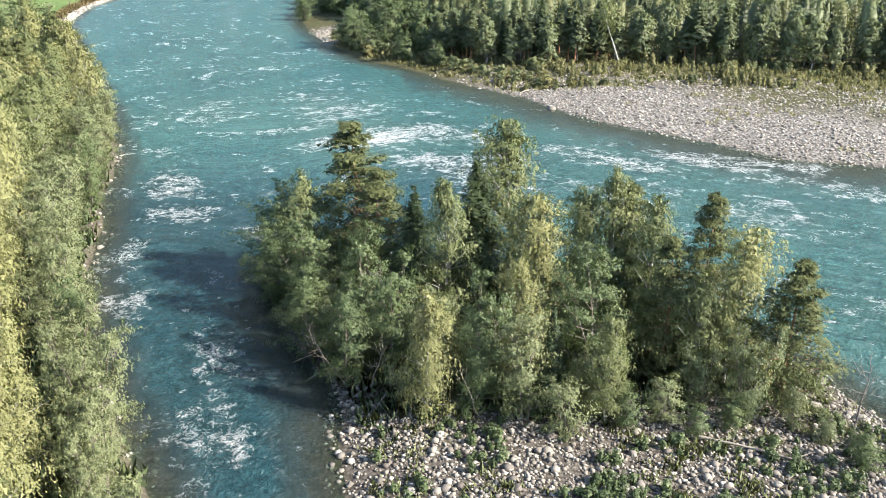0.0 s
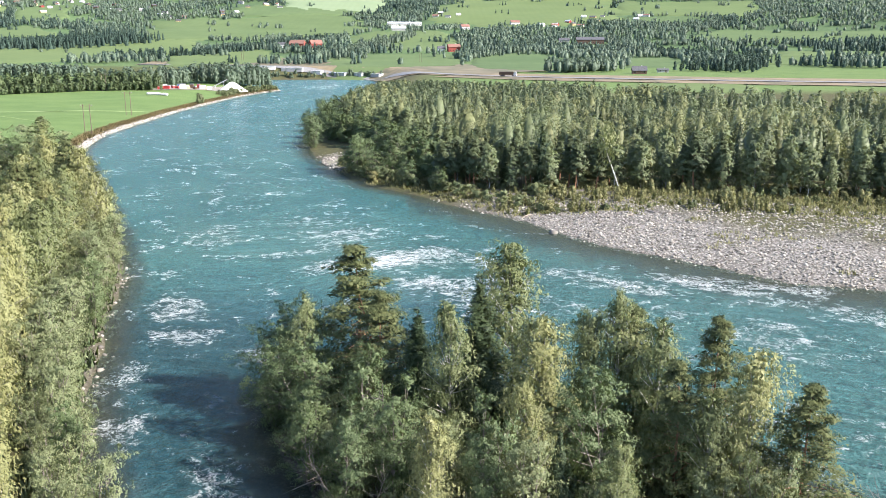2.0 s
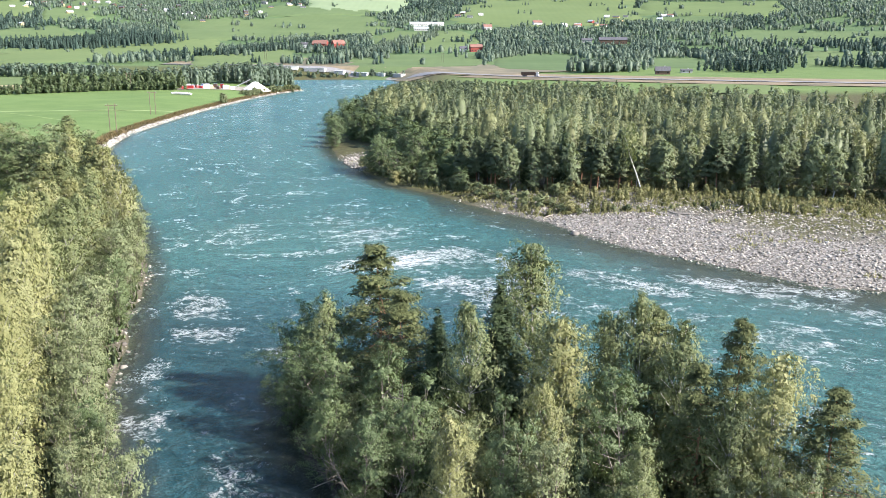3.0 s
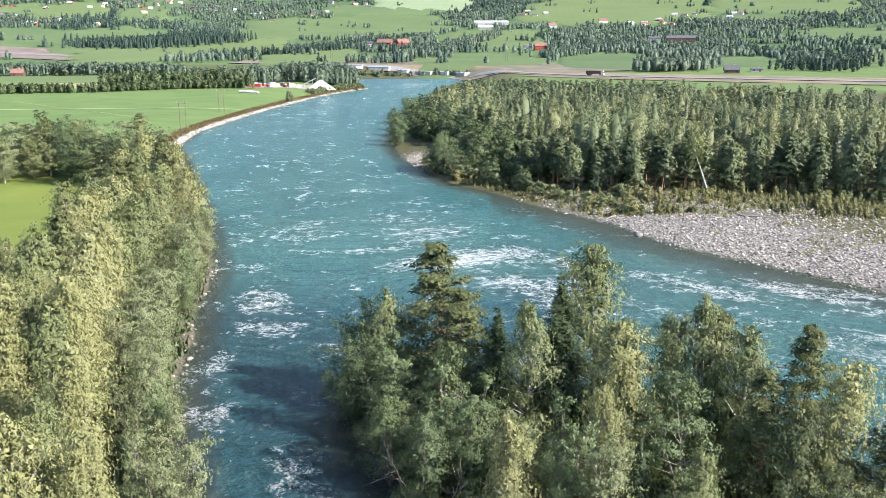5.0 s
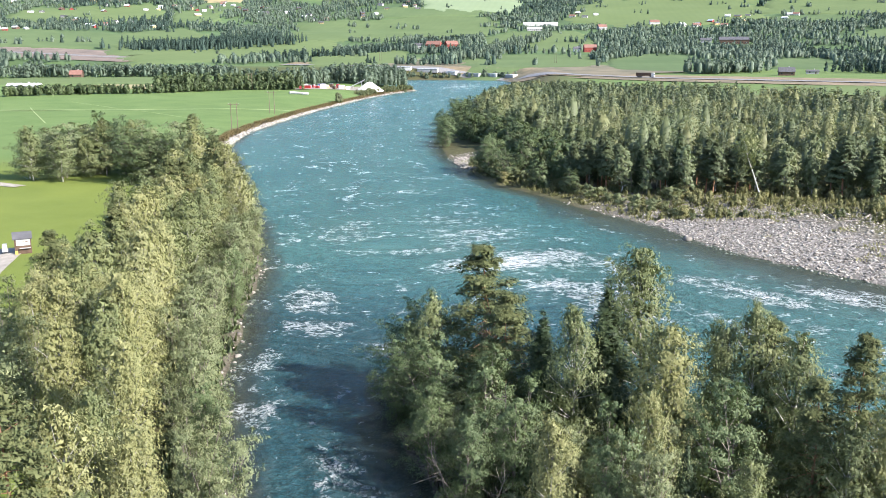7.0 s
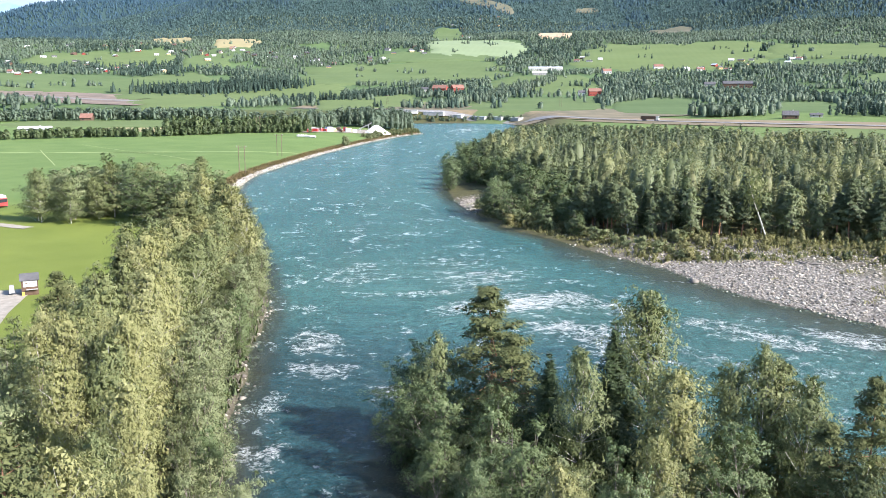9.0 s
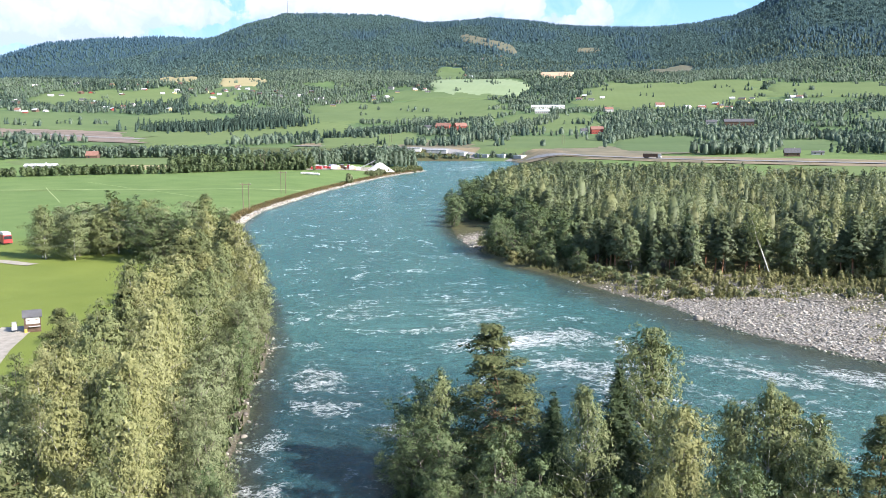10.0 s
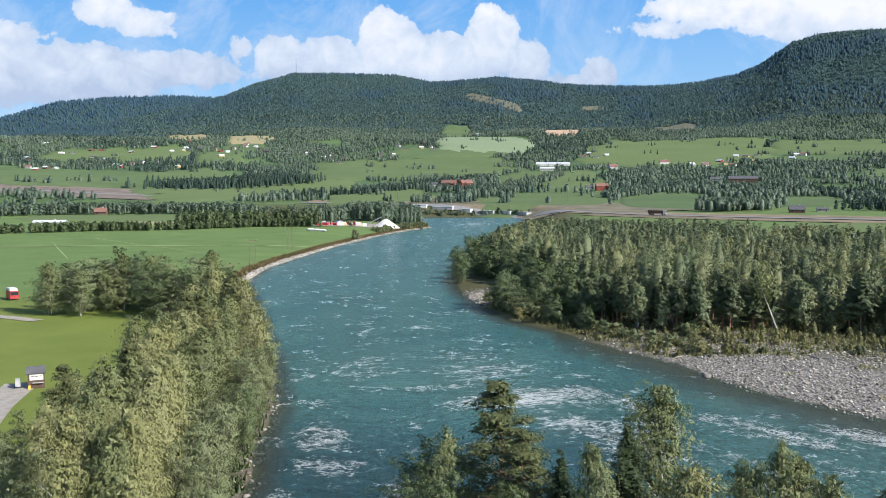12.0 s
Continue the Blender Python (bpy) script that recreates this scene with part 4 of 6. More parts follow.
    BV, BN = np.concatenate(BV, 1).reshape(-1, 3), np.concatenate(BN, 1).reshape(-1, 3)
    me = mesh_of(name, np.concatenate([T.reshape(-1, 3), BV]), np.concatenate([np.arange(len(V)).reshape(-1, 3), BF]), mat, True)
    N = np.concatenate([N, BN])
    me.normals_split_custom_set_from_vertices((N / (np.linalg.norm(N, axis=1)[:, None] + 1e-9)).tolist())
    tone = g.uniform(0, 1, n) ** 1.5 * 0.75
    put_attr(me, "tone", np.concatenate([np.repeat(tone, sprays * 3), np.repeat(tone, per)]))
    tagged(new(name, me), label, "woodland", kind="stuff")


g = np.random.default_rng(5)
px, py = g.uniform(-60, 420, 16000), g.uniform(170, 690, 16000)
edge_poly = EDGE + [(-62, 520), (-58, 600), (-20, 575), (20, 540), (60, 515), (88, 490), (105, 440), (122, 390), (250, 330), (420, 290), (420, 120)]
pr = np.hypot(px, py)
ok = (signed(edge_poly, px, py) > 12) & (np.degrees(np.arctan2(px, py)) < 34) & (g.uniform(0, 1, 16000) < np.interp(pr, [150, 300, 450, 700], [0.60, 0.56, 0.52, 0.46]))
pts, pr = np.stack([px, py], -1)[ok], pr[ok]
share = fbm(pts[:, 0] / 45, pts[:, 1] / 45, 31) * 1.2 - 0.1 + 0.9 * (g.uniform(0, 1, len(pts)) - 0.5) + 0.25 * smooth(40, 130, pts[:, 0]) + 0.2 * smooth(330, 480, pr)
hh = 6.0 + 8.5 * g.uniform(0, 1, len(pts)) ** 1.3 + 5.0 * (fbm(pts[:, 0] / 25, pts[:, 1] / 25, 15) - 0.5)
# the wood gets lower towards the fields behind it
hh = np.minimum(hh, np.maximum(5.0, 27.5 - 0.037 * pr + g.normal(0, 0.7, len(pts)) + np.where(g.uniform(0, 1, len(pts)) < 0.06, 2.5, 0)))
con, pale = share > 0.56, share < 0.33
near = pr < 330
for tag, sel, pick_con, mat, label in (("pine_wood", con, True, WOOD_PINE, "dense dark pine wood behind the gravel bar"), ("birch_wood", ~con & ~pale, False, WOOD_BIRCH, "green birch wood mixed with the pines"),
                                       ("birch_wood", pale, False, WOOD_GOLD, "pale yellowish birches scattered through the wood")):
    for part_of, sprays, size in ((near, 420, 0.38), (~near, 110, 0.72)):
        k = sel & part_of
        wood(tag, label, pts[k], hh[k], np.full(k.sum(), pick_con), sprays, size, mat, 1.28 if pick_con else 1.25)
# round alder bushes on the prow of the wooded bank
for x, y, h, sp in [(-43.5, 272, 9.0, 1.15), (-24, 219, 9.5, 1.25), (-17, 204, 7.5, 1.2), (-8.5, 192, 6.5, 1.2), (-1, 184, 5.5, 1.2), (-45, 284, 9.5, 1.25), (-22, 213, 10, 1.1), (-34, 282, 9, 1.2), (-49, 305, 9, 1.2), (-52, 330, 9, 1.2), (-19, 240, 8.5, 1.1), (-13, 206, 11.5, 1.0), (-52, 356, 10, 1.2), (-55, 385, 10, 1.2)]:
    plant(ALDER_M[int(h) % 3], x, y, h, sp)
# ---- hillsides ----
MEADOW_MATS = []
for nm, lo, hi in (("meadow_green", (0.080, 0.124, 0.054), (0.122, 0.168, 0.074)), ("meadow_pale", (0.165, 0.225, 0.130), (0.210, 0.270, 0.165)), ("stubble", (0.21, 0.20, 0.115), (0.29, 0.265, 0.16)), ("bare_soil", (0.40, 0.28, 0.18), (0.50, 0.37, 0.26)), ("clearing", (0.085, 0.10, 0.075), (0.15, 0.145, 0.11))):
    m, nt, b = material(nm)
    p = position(nt)
    col = ramp(nt, noise_node(nt, 0.012, 5, 0.65, p), (0.3, lo), (0.7, hi))
    col = mix(nt, calc(nt, "MULTIPLY", noise_node(nt, 0.15, 3, 0.7, p), 0.35), col, tuple(0.7 * c for c in lo))
    who = nt.nodes.new("ShaderNodeObjectInfo")
    col = mix(nt, calc(nt, "MULTIPLY", who.outputs["Random"], 0.55), col, tuple(c * k for c, k in zip(hi, (1.2, 1.1, 0.9))))
    rows = node(nt, "ShaderNodeTexWave", Scale=0.022, Distortion=1.6, Detail=2.0)
    nt.links.new(p, rows.inputs["Vector"])
    col = mix(nt, calc(nt, "MULTIPLY", rows.outputs["Fac"], 0.08), col, tuple(0.6 * c for c in hi))
    nt.links.new(col, b.inputs["Base Color"])
    b.inputs["Roughness"].default_value = 1.0
    b.inputs["Specular IOR Level"].default_value = 0.1
    MEADOW_MATS.append(m)
MEADOWS = []
MEADOW_LABELS = ("green hay meadow on the valley side", "pale green cut meadow on the slope", "yellow stubble field among the woods", "bare orange soil of a dug field", "brown felled clearing in the mountain forest")


def meadow(az, r, width, depth, kind=0, skew=0.0, seed=0):
    """An irregular field on the hillside; az in degrees, r, width and depth in metres."""
    u, v = np.meshgrid(np.linspace(-1.1, 1.1, 31), np.linspace(-1.1, 1.1, 31), indexing="ij")
    a0 = radians(az)
    rr = r + v * depth / 2 + skew * u * width / 2
    xx = u * width / 2
    X, Y = rr * math.sin(a0) + xx * math.cos(a0), rr * math.cos(a0) - xx * math.sin(a0)
    edge = (np.abs(u) ** 4 + np.abs(v) ** 4) ** 0.25 + 0.45 * (fbm(X / 70, Y / 70, seed + 40) - 0.5) + 0.2 * (vnoise(X / 18, Y / 18, seed) - 0.5)
    Z = ground_z(X, Y) + np.interp(r, [300, 900, 2500], [0.3, 1.0, 3.0]) * np.clip((1.0 - edge) / 0.07, -1.5, 1.0)
    n0, n1 = u.shape
    ii, jj = np.meshgrid(np.arange(n0 - 1), np.arange(n1 - 1), indexing="ij")
    F = np.stack([ii * n1 + jj, (ii + 1) * n1 + jj, (ii + 1) * n1 + jj + 1, ii * n1 + jj + 1], -1).reshape(-1, 4)
    F = F[(edge.ravel()[F] < 1.0).any(axis=1)]
    tagged(new("meadow", mesh_of("meadow", np.stack([X, Y, Z], -1).reshape(-1, 3), F, MEADOW_MATS[kind], True)), MEADOW_LABELS[kind], "field", kind="structure")
    MEADOWS.append((a0, r, width, depth, skew, seed))


def in_meadow(x, y):
    out = np.zeros(x.shape, bool)
    for a0, r, width, depth, skew, seed in MEADOWS:
        xx, rr = x * math.cos(a0) - y * math.sin(a0), x * math.sin(a0) + y * math.cos(a0)
        u = xx / (width / 2)
        v = (rr - r - skew * u * width / 2) / (depth / 2)
        out |= (np.abs(u) ** 4 + np.abs(v) ** 4) ** 0.25 + 0.45 * (fbm(x / 70, y / 70, seed + 40) - 0.5) + 0.2 * (vnoise(x / 18, y / 18, seed) - 0.5) < 1.02
    return out


# az, r, width, depth, kind, skew
LOW_MEADOWS = [(-22.0, 1234, 287, 332, 0, 0.89), (-14.3, 1100, 133, 264, 0, 0.72), (-3.5, 1022, 162, 252, 0, 0.45), (-2.9, 1406, 161, 340, 0, 0.20), (4.7, 1009, 98, 302, 0, -0.25),
               (-34.3, 1458, 321, 300, 0, -0.17), (-27.1, 1434, 145, 444, 0, 1.1), (13.4, 996, 62, 193, 0, 0.06), (-31.1, 704, 151, 100, 0, -0.22), (-29.3, 622, 53, 40, 2, -0.06), (15.9, 597, 93, 92, 0, 0.23)]
HIGH_MEADOWS = [(-12.2, 1666, 379, 444, 0, 0.22), (-7.3, 2184, 241, 464, 1, 0.02), (5.2, 1978, 405, 620, 0, -0.04), (15.2, 1998, 303, 356, 0, -0.17), (13.7, 1772, 149, 112, 0, -0.05), (-9.2, 2650, 97, 428, 0, 0.12),
                (-2.2, 2620, 101, 400, 3, -0.44), (-27.0, 2544, 133, 600, 2, 0.12), (-22.8, 2276, 120, 256, 2, 0.23), (5.0, 2764, 140, 200, 4, 0.11), (-32.7, 1916, 180, 248, 0, 0.71)]
UPLAND = [(-29.0, 1940, 151, 248, 0, 0.58), (-0.2, 3092, 76, 50, 4, 0.05), (-6.7, 3092, 207, 90, 4, -0.81), (-23.2, 2068, 99, 160, 0, 0.36), (-9.7, 1952, 274, 144, 0, 0.01), (-24.8, 1896, 105, 232, 0, 0.88), (22, 1500, 300, 200, 0, 0.1), (26, 1150, 220, 170, 0, 0.0), (21, 1050, 120, 120, 0, 0.0)]
for k, row in enumerate(LOW_MEADOWS + HIGH_MEADOWS + UPLAND):
    meadow(*row, seed=k)


def ribbon(name, label, line, width, lift, mat, category="road"):
    """A strip laid over the ground along a line."""
    line = np.array(chaikin(line, 3))
    d = np.gradient(line, axis=0)
    nrm = np.stack([-d[:, 1], d[:, 0]], -1) / np.linalg.norm(d, axis=1)[:, None]
    cols = np.linspace(-0.5, 0.5, 7)
    XY = line[:, None, :] + nrm[:, None, :] * (cols * width)[None, :, None]
    mid = ground_z(line[:, 0], line[:, 1])
    Z = ground_z(XY[..., 0], XY[..., 1])
    Z = (np.maximum(0.25 * Z + 0.75 * mid[:, None], Z) if lift > 1 else Z) + lift
    n, k = XY.shape[:2]
    ii, jj = np.meshgrid(np.arange(n - 1), np.arange(k - 1), indexing="ij")
    F = np.stack([ii * k + jj, ii * k + jj + 1, (ii + 1) * k + jj + 1, (ii + 1) * k + jj], -1).reshape(-1, 4)
    return tagged(new(name, mesh_of(name, np.dstack([XY, Z]).reshape(-1, 3), F, mat, True)), label, category, kind="structure")


def plain(name, lo, hi, scale=0.5, rough=0.9, metal=0.0):
    m, nt, b = material(name)
    p = position(nt)
    nt.links.new(ramp(nt, noise_node(nt, scale, 4, 0.65, p), (0.3, lo), (0.7, hi)), b.inputs["Base Color"])
    b.inputs["Roughness"].default_value = rough
    b.inputs["Metallic"].default_value = metal
    return m


ASPHALT = plain("worn_asphalt", (0.16, 0.155, 0.15), (0.24, 0.235, 0.23), 0.3)
EMBANK = plain("dry_embankment", (0.090, 0.085, 0.046), (0.25, 0.185, 0.105), 0.05)
SPOIL = plain("dug_soil", (0.10, 0.080, 0.058), (0.24, 0.18, 0.135), 0.045)
TRACK = plain("gravel_track", (0.24, 0.215, 0.18), (0.36, 0.33, 0.28), 0.8)
HIGHWAY = [(-330, 925), (-252, 925), (-184, 908), (-120, 897), (-64, 872), (-8, 760), (67, 708), (108, 693), (165, 669), (204, 650), (330, 600), (520, 520)]
ribbon("embankment", "dry brown grass verge beside the highway", [(x - 4, y + 26) for x, y in HIGHWAY], 58, 0.6, EMBANK, "verge")
ribbon("embankment", "dry brown slope below the highway", [(x + 8, y - 24) for x, y in HIGHWAY[5:]], 40, 0.5, EMBANK, "verge")
ROUGH = plain("rough_pasture", (0.075, 0.078, 0.042), (0.21, 0.17, 0.10), 0.03)
ribbon("verge", "rough brown pasture and scrub above the highway", [(-300, 1000), (-180, 985), (-100, 965), (-40, 935), (5, 865), (60, 795)], 135, 0.7, ROUGH, "verge")
ribbon("road", "grey asphalt highway along the valley", HIGHWAY, 13, 0.95, ASPHALT)
ribbon("cutting", "bare brown cutting of the new road", [(-900, 1000), (-783, 1016), (-707, 1027), (-639, 1010), (-578, 999), (-500, 985)], 150, 0.8, SPOIL, "road cutting")
ribbon("road", "grey road through the bare cutting", [(-900, 985), (-783, 995), (-707, 1008), (-639, 994), (-578, 985), (-500, 972)], 14, 1.0, ASPHALT)
ribbon("track", "pale gravel track through the hay meadow", [(-330, 352), (-250, 372), (-190, 390), (-140, 402)], 2.5, 0.12, plain("worn_grass", (0.20, 0.27, 0.09), (0.28, 0.33, 0.14)), "track")
for line in ([(-267, 383), (-240, 348), (-209, 308)], [(-268, 420), (-244, 403), (-197, 369), (-160, 336)]):
    ribbon("track", "faint pale mowing line across the hay meadow", line, 0.5, 0.11, bpy.data.materials["worn_grass"], "track")
ribbon("drive", "pale gravel drive to the kiosk", [(-68, 80), (-75, 92), (-79.5, 102), (-82.5, 110)], 5, 0.10, TRACK, "drive")
ribbon("lane", "narrow grey lane across the meadow", [(-170, 178), (-140, 169), (-118, 163)], 3.0, 0.12, TRACK, "lane")


def hill_trees(name, label, x, y, mat, size, seed, sides=3, girth=1.0):
    """Small far conifers as one mesh, each an uneven tapering crown."""
    g = np.random.default_rng(seed)
    n, k = len(x), sides
    z = ground_z(x, y)
    h = size * g.uniform(0.62, 1.15, n) ** 1.8
    w = h ** 0.6 * (size * 0.9) ** 0.4 * g.uniform(0.28, 0.50, n) * 0.5 * girth
    levels = [(0.05, 1.0)]
    ang = np.arange(k) * 2 * math.pi / k + g.uniform(0, 6, (n, 1))
    ring = np.stack([np.cos(ang), np.sin(ang), 0 * ang], -1)
    base = np.stack([x, y, z], -1)[:, None, :]
    up = np.array([0, 0, 1.0])
    V = [base + ring * (w * wd)[:, None, None] * g.uniform(0.7, 1.3, (n, k, 1)) + up * (h * ht)[:, None, None] * g.uniform(0.88, 1.12, (n, k, 1)) for ht, wd in levels]
    V.append(base + up * h[:, None, None] + g.normal(0, 0.06, (n, 1, 3)) * h[:, None, None] * (1, 1, 0))
    m = len(levels)
    per = m * k + 1
    o = (np.arange(n) * per)[:, None]
    F = []
    for s in range(k):
        t = (s + 1) % k
        for q in range(m - 1):
            F += [o + np.array([[q * k + s, q * k + t, (q + 1) * k + t]]), o + np.array([[q * k + s, (q + 1) * k + t, (q + 1) * k + s]])]
        F.append(o + np.array([[(m - 1) * k + s, (m - 1) * k + t, m * k]]))
    me = mesh_of(name, np.concatenate(V, 1).reshape(-1, 3), np.concatenate(F), mat, True)
    put_attr(me, "tone", np.repeat(g.uniform(0, 1, n) ** 2 * 0.6, per))
    tagged(new(name, me), label, "woodland", kind="stuff")


def clear_of_roads(x, y):
    return (seg_distance(HIGHWAY, x, y, False) > 38) & (seg_distance([(-900, 1000), (-707, 1027), (-500, 985)], x, y, False) > 88)


def strew(n, r0, r1, az0, az1, seed):
    g = np.random.default_rng(seed)
    r, az = np.sqrt(g.uniform(r0**2, r1**2, n)), np.radians(g.uniform(az0, az1, n))
    return r * np.sin(az), r * np.cos(az), r, g


FARMS = [(-83, 1714, 45), (-88, 1600, 22), (-222, 1296, 16), (-196, 1300, 14), (-246, 1298, 8), (10, 1215, 14), (-8, 1218, 8), (222, 1350, 26), (185, 1372, 12), (172, 772, 11), (131, 1683, 14), (34, 1632, 12), (222, 1650, 40), (26, 1860, 30)]


def clear_of_farms(x, y):
    out = np.ones(x.shape, bool)
    for fx, fy, half in FARMS:
        r0 = math.hypot(fx, fy)
        along, side = (x * fx + y * fy) / r0 - r0, (x * fy - y * fx) / r0
        out &= ~((along > -75) & (along < 12) & (np.abs(side) < half))
    return out


x, y, r, g = strew(60000, 930, 2950, -42, 31, 1)
lone = (fbm(x / 34, y / 34, 45) > 0.745) & (g.uniform(0, 1, len(x)) < 0.6)
ok = (~in_meadow(x, y) | lone) & clear_of_roads(x, y) & clear_of_farms(x, y) & (fbm(x / 110, y / 110, 77) + np.interp(r, [900, 1500, 2300, 2900], [0.03, 0.10, 0.20, 0.32]) + 0.4 * lone > 0.50)
x, y, r = x[ok], y[ok], r[ok]
dec = fbm(x / 200, y / 200, 99) + 0.5 * (g.uniform(0, 1, len(x)) - 0.5) < 0.66
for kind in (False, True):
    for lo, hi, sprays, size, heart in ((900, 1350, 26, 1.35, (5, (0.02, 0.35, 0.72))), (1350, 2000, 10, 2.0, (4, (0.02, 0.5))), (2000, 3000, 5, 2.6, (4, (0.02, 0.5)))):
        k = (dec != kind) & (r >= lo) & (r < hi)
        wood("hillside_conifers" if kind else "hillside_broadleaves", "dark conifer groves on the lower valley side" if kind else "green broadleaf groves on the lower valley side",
             np.stack([x[k], y[k]], -1), (12 if kind else 9.5) * g.uniform(0.55, 1.2, k.sum()), np.full(k.sum(), kind), sprays, size, HAZED_HILL_SPRUCE if kind else HAZED_HILL_LEAF, 1.25 if kind else 1.5, 0.24, heart, 0.84)
x, y, r, g = strew(135000, 2700, 4750, -44, 31, 3)
az = np.degrees(np.arctan2(x, y))
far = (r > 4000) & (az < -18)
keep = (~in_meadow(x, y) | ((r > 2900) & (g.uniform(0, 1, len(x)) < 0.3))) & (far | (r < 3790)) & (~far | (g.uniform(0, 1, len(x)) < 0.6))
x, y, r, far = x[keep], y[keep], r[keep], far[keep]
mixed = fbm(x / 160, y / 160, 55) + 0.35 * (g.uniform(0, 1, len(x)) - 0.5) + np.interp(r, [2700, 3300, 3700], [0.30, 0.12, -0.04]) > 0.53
hill_trees("far_wood", "forest on the distant ridge, blue haze put into its colour", x[far], y[far], HAZED_FAR_FOREST, 15, 6, 3, 1.9)
hill_trees("mountain_wood", "dense dark spruce forest covering the high ridges, tinted for haze", x[~far & ~mixed], y[~far & ~mixed], HAZED_MOUNTAIN_SPRUCE, 15, 4, 3, 1.9)
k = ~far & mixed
wood("mountain_wood", "lighter mixed wood on the mountain side, tinted for haze", np.stack([x[k], y[k]], -1), 12 * g.uniform(0.6, 1.2, k.sum()), np.zeros(k.sum(), bool), 3, 3.2, HAZED_MOUNTAIN_MIXED, 1.25, 0.24, (4, (0.15,)), 0.9)


def belt(name, label, line, width, n, size, mat, conifer, seed):
    """A belt of trees along a line."""
    g = np.random.default_rng(seed)
    line = np.array(line, float)
    ln = np.r_[0, np.cumsum(np.hypot(*np.diff(line, axis=0).T))]
    s = g.uniform(0, ln[-1], n)
    x = np.interp(s, ln, line[:, 0]) + g.normal(0, width * 0.35, n)
    y = np.interp(s, ln, line[:, 1]) + g.normal(0, width * 0.35, n)
    k = clear_of_farms(x, y)
    wood(name, label, np.stack([x[k], y[k]], -1), size * g.uniform(0.5, 1.15, k.sum()), np.full(k.sum(), conifer), 44, 1.25, mat, 1.0, 0.24, (5, (0.02, 0.35, 0.72)), 0.78)


belt("dark_wood", "dark spruce wood above the lower meadows", [(-612, 1140), (-560, 1180), (-480, 1330)], 70, 800, 15, HAZED_HILL_SPRUCE, True, 11)
belt("tree_belt", "belt of dark trees between two meadows", [(-398, 1030), (-308, 1110), (-273, 1290), (-180, 1420)], 26, 420, 11, HAZED_HILL_SPRUCE, True, 12)
belt("tree_belt", "belt of broadleaf trees below the farm", [(-150, 1025), (-120, 1180), (-98, 1330), (-60, 1480)], 30, 260, 12, HAZED_HILL_LEAF, False, 13)
belt("tree_belt", "belt of mixed trees above the highway", [(105, 800), (135, 822), (160, 850)], 22, 170, 12, HAZED_HILL_LEAF, False, 14)
belt("tree_belt", "dark wood above the highway", [(217, 1160), (300, 1100), (330, 950), (250, 800)], 50, 520, 11, HAZED_HILL_SPRUCE, True, 15)
belt("tree_belt", "broadleaf trees round the red farm", [(33, 1080), (60, 1180), (117, 1250), (160, 1330)], 50, 260, 11, HAZED_HILL_LEAF, False, 16)


def wood_belt(name, label, line, width, n, lo, hi, conifer, mat, seed, sprays=70, size=0.9):
    g = np.random.default_rng(seed)
    line = np.array(line, float)
    ln = np.r_[0, np.cumsum(np.hypot(*np.diff(line, axis=0).T))]
    s = g.uniform(0, ln[-1], n)
    pts = np.stack([np.interp(s, ln, line[:, c]) + g.normal(0, width * 0.3, n) for c in (0, 1)], -1)
    wood(name, label, pts, g.uniform(lo, hi, n), np.full(n, conifer), sprays, size, mat)


wood_belt("hedgerow", "thick green hedgerow at the end of the meadow", [(-350, 425), (-302, 470), (-261, 492), (-223, 533), (-185, 545)], 7, 330, 3.8, 6.2, False, LEAF_ALDER, 21, 80, 0.9)
wood_belt("hedgerow", "tall trees at the end of the hedgerow", [(-262, 500), (-223, 540), (-188, 552)], 10, 110, 8, 12, False, LEAF_ALDER, 26, 110, 1.0)
wood_belt("hedgerow", "dark row of trees behind the fields", [(-520, 560), (-440, 640), (-360, 680), (-270, 720), (-190, 740)], 26, 520, 7, 11, False, HAZED_HILL_LEAF, 22, 50, 1.4)
wood_belt("riverside_trees", "upright green trees on the point of the bank", [(-158, 612), (-148, 632), (-136, 652)], 12, 60, 12, 17, False, HAZED_HILL_LEAF, 23, 110, 0.95)
wood_belt("riverside_trees", "trees behind the gravel works", [(-208, 556), (-190, 590), (-172, 630), (-160, 650)], 16, 90, 10, 15, False, HAZED_HILL_LEAF, 24, 100, 1.0)
wood_belt("bank_scrub", "low scrub along the stony bank", [(-143, 545), (-141, 580), (-138, 610), (-130, 652)], 6, 150, 1.8, 3.2, False, LEAF_WILLOW, 25, 60, 0.8)
wood_belt("bank_scrub", "dark bushes and small trees on the far bank", [(-200, 872), (-150, 886), (-110, 892), (-70, 880)], 8, 60, 3, 6, False, HAZED_HILL_LEAF, 27, 60, 1.2)
wood_belt("bank_scrub", "lone bush on the stony bank", [(-138, 476), (-137.5, 480)], 2, 5, 5, 7, False, LEAF_WILLOW, 28, 120, 0.7)

# ---- built things ----
def part(name, V, F, mat, parent, label=""):
    ob = new(name, mesh_of(name, V, F, mat))
    ob.parent = parent
    if label:
        ob["label"] = label
    return ob


def box(cx, cy, cz, sx, sy, sz, bevel=0.0):
    """A box with its base centre at (cx, cy, cz); bevel draws the top in a little."""
    x, y, b = sx / 2, sy / 2, bevel
    V = [(-x, -y, 0), (x, -y, 0), (x, y, 0), (-x, y, 0), (-x + b, -y + b, sz), (x - b, -y + b, sz), (x - b, y - b, sz), (-x + b, y - b, sz)]
    F = [(3, 2, 1, 0), (4, 5, 6, 7), (0, 1, 5, 4), (1, 2, 6, 5), (2, 3, 7, 6), (3, 0, 4, 7)]
    return np.array(V) + (cx, cy, cz), np.array(F)


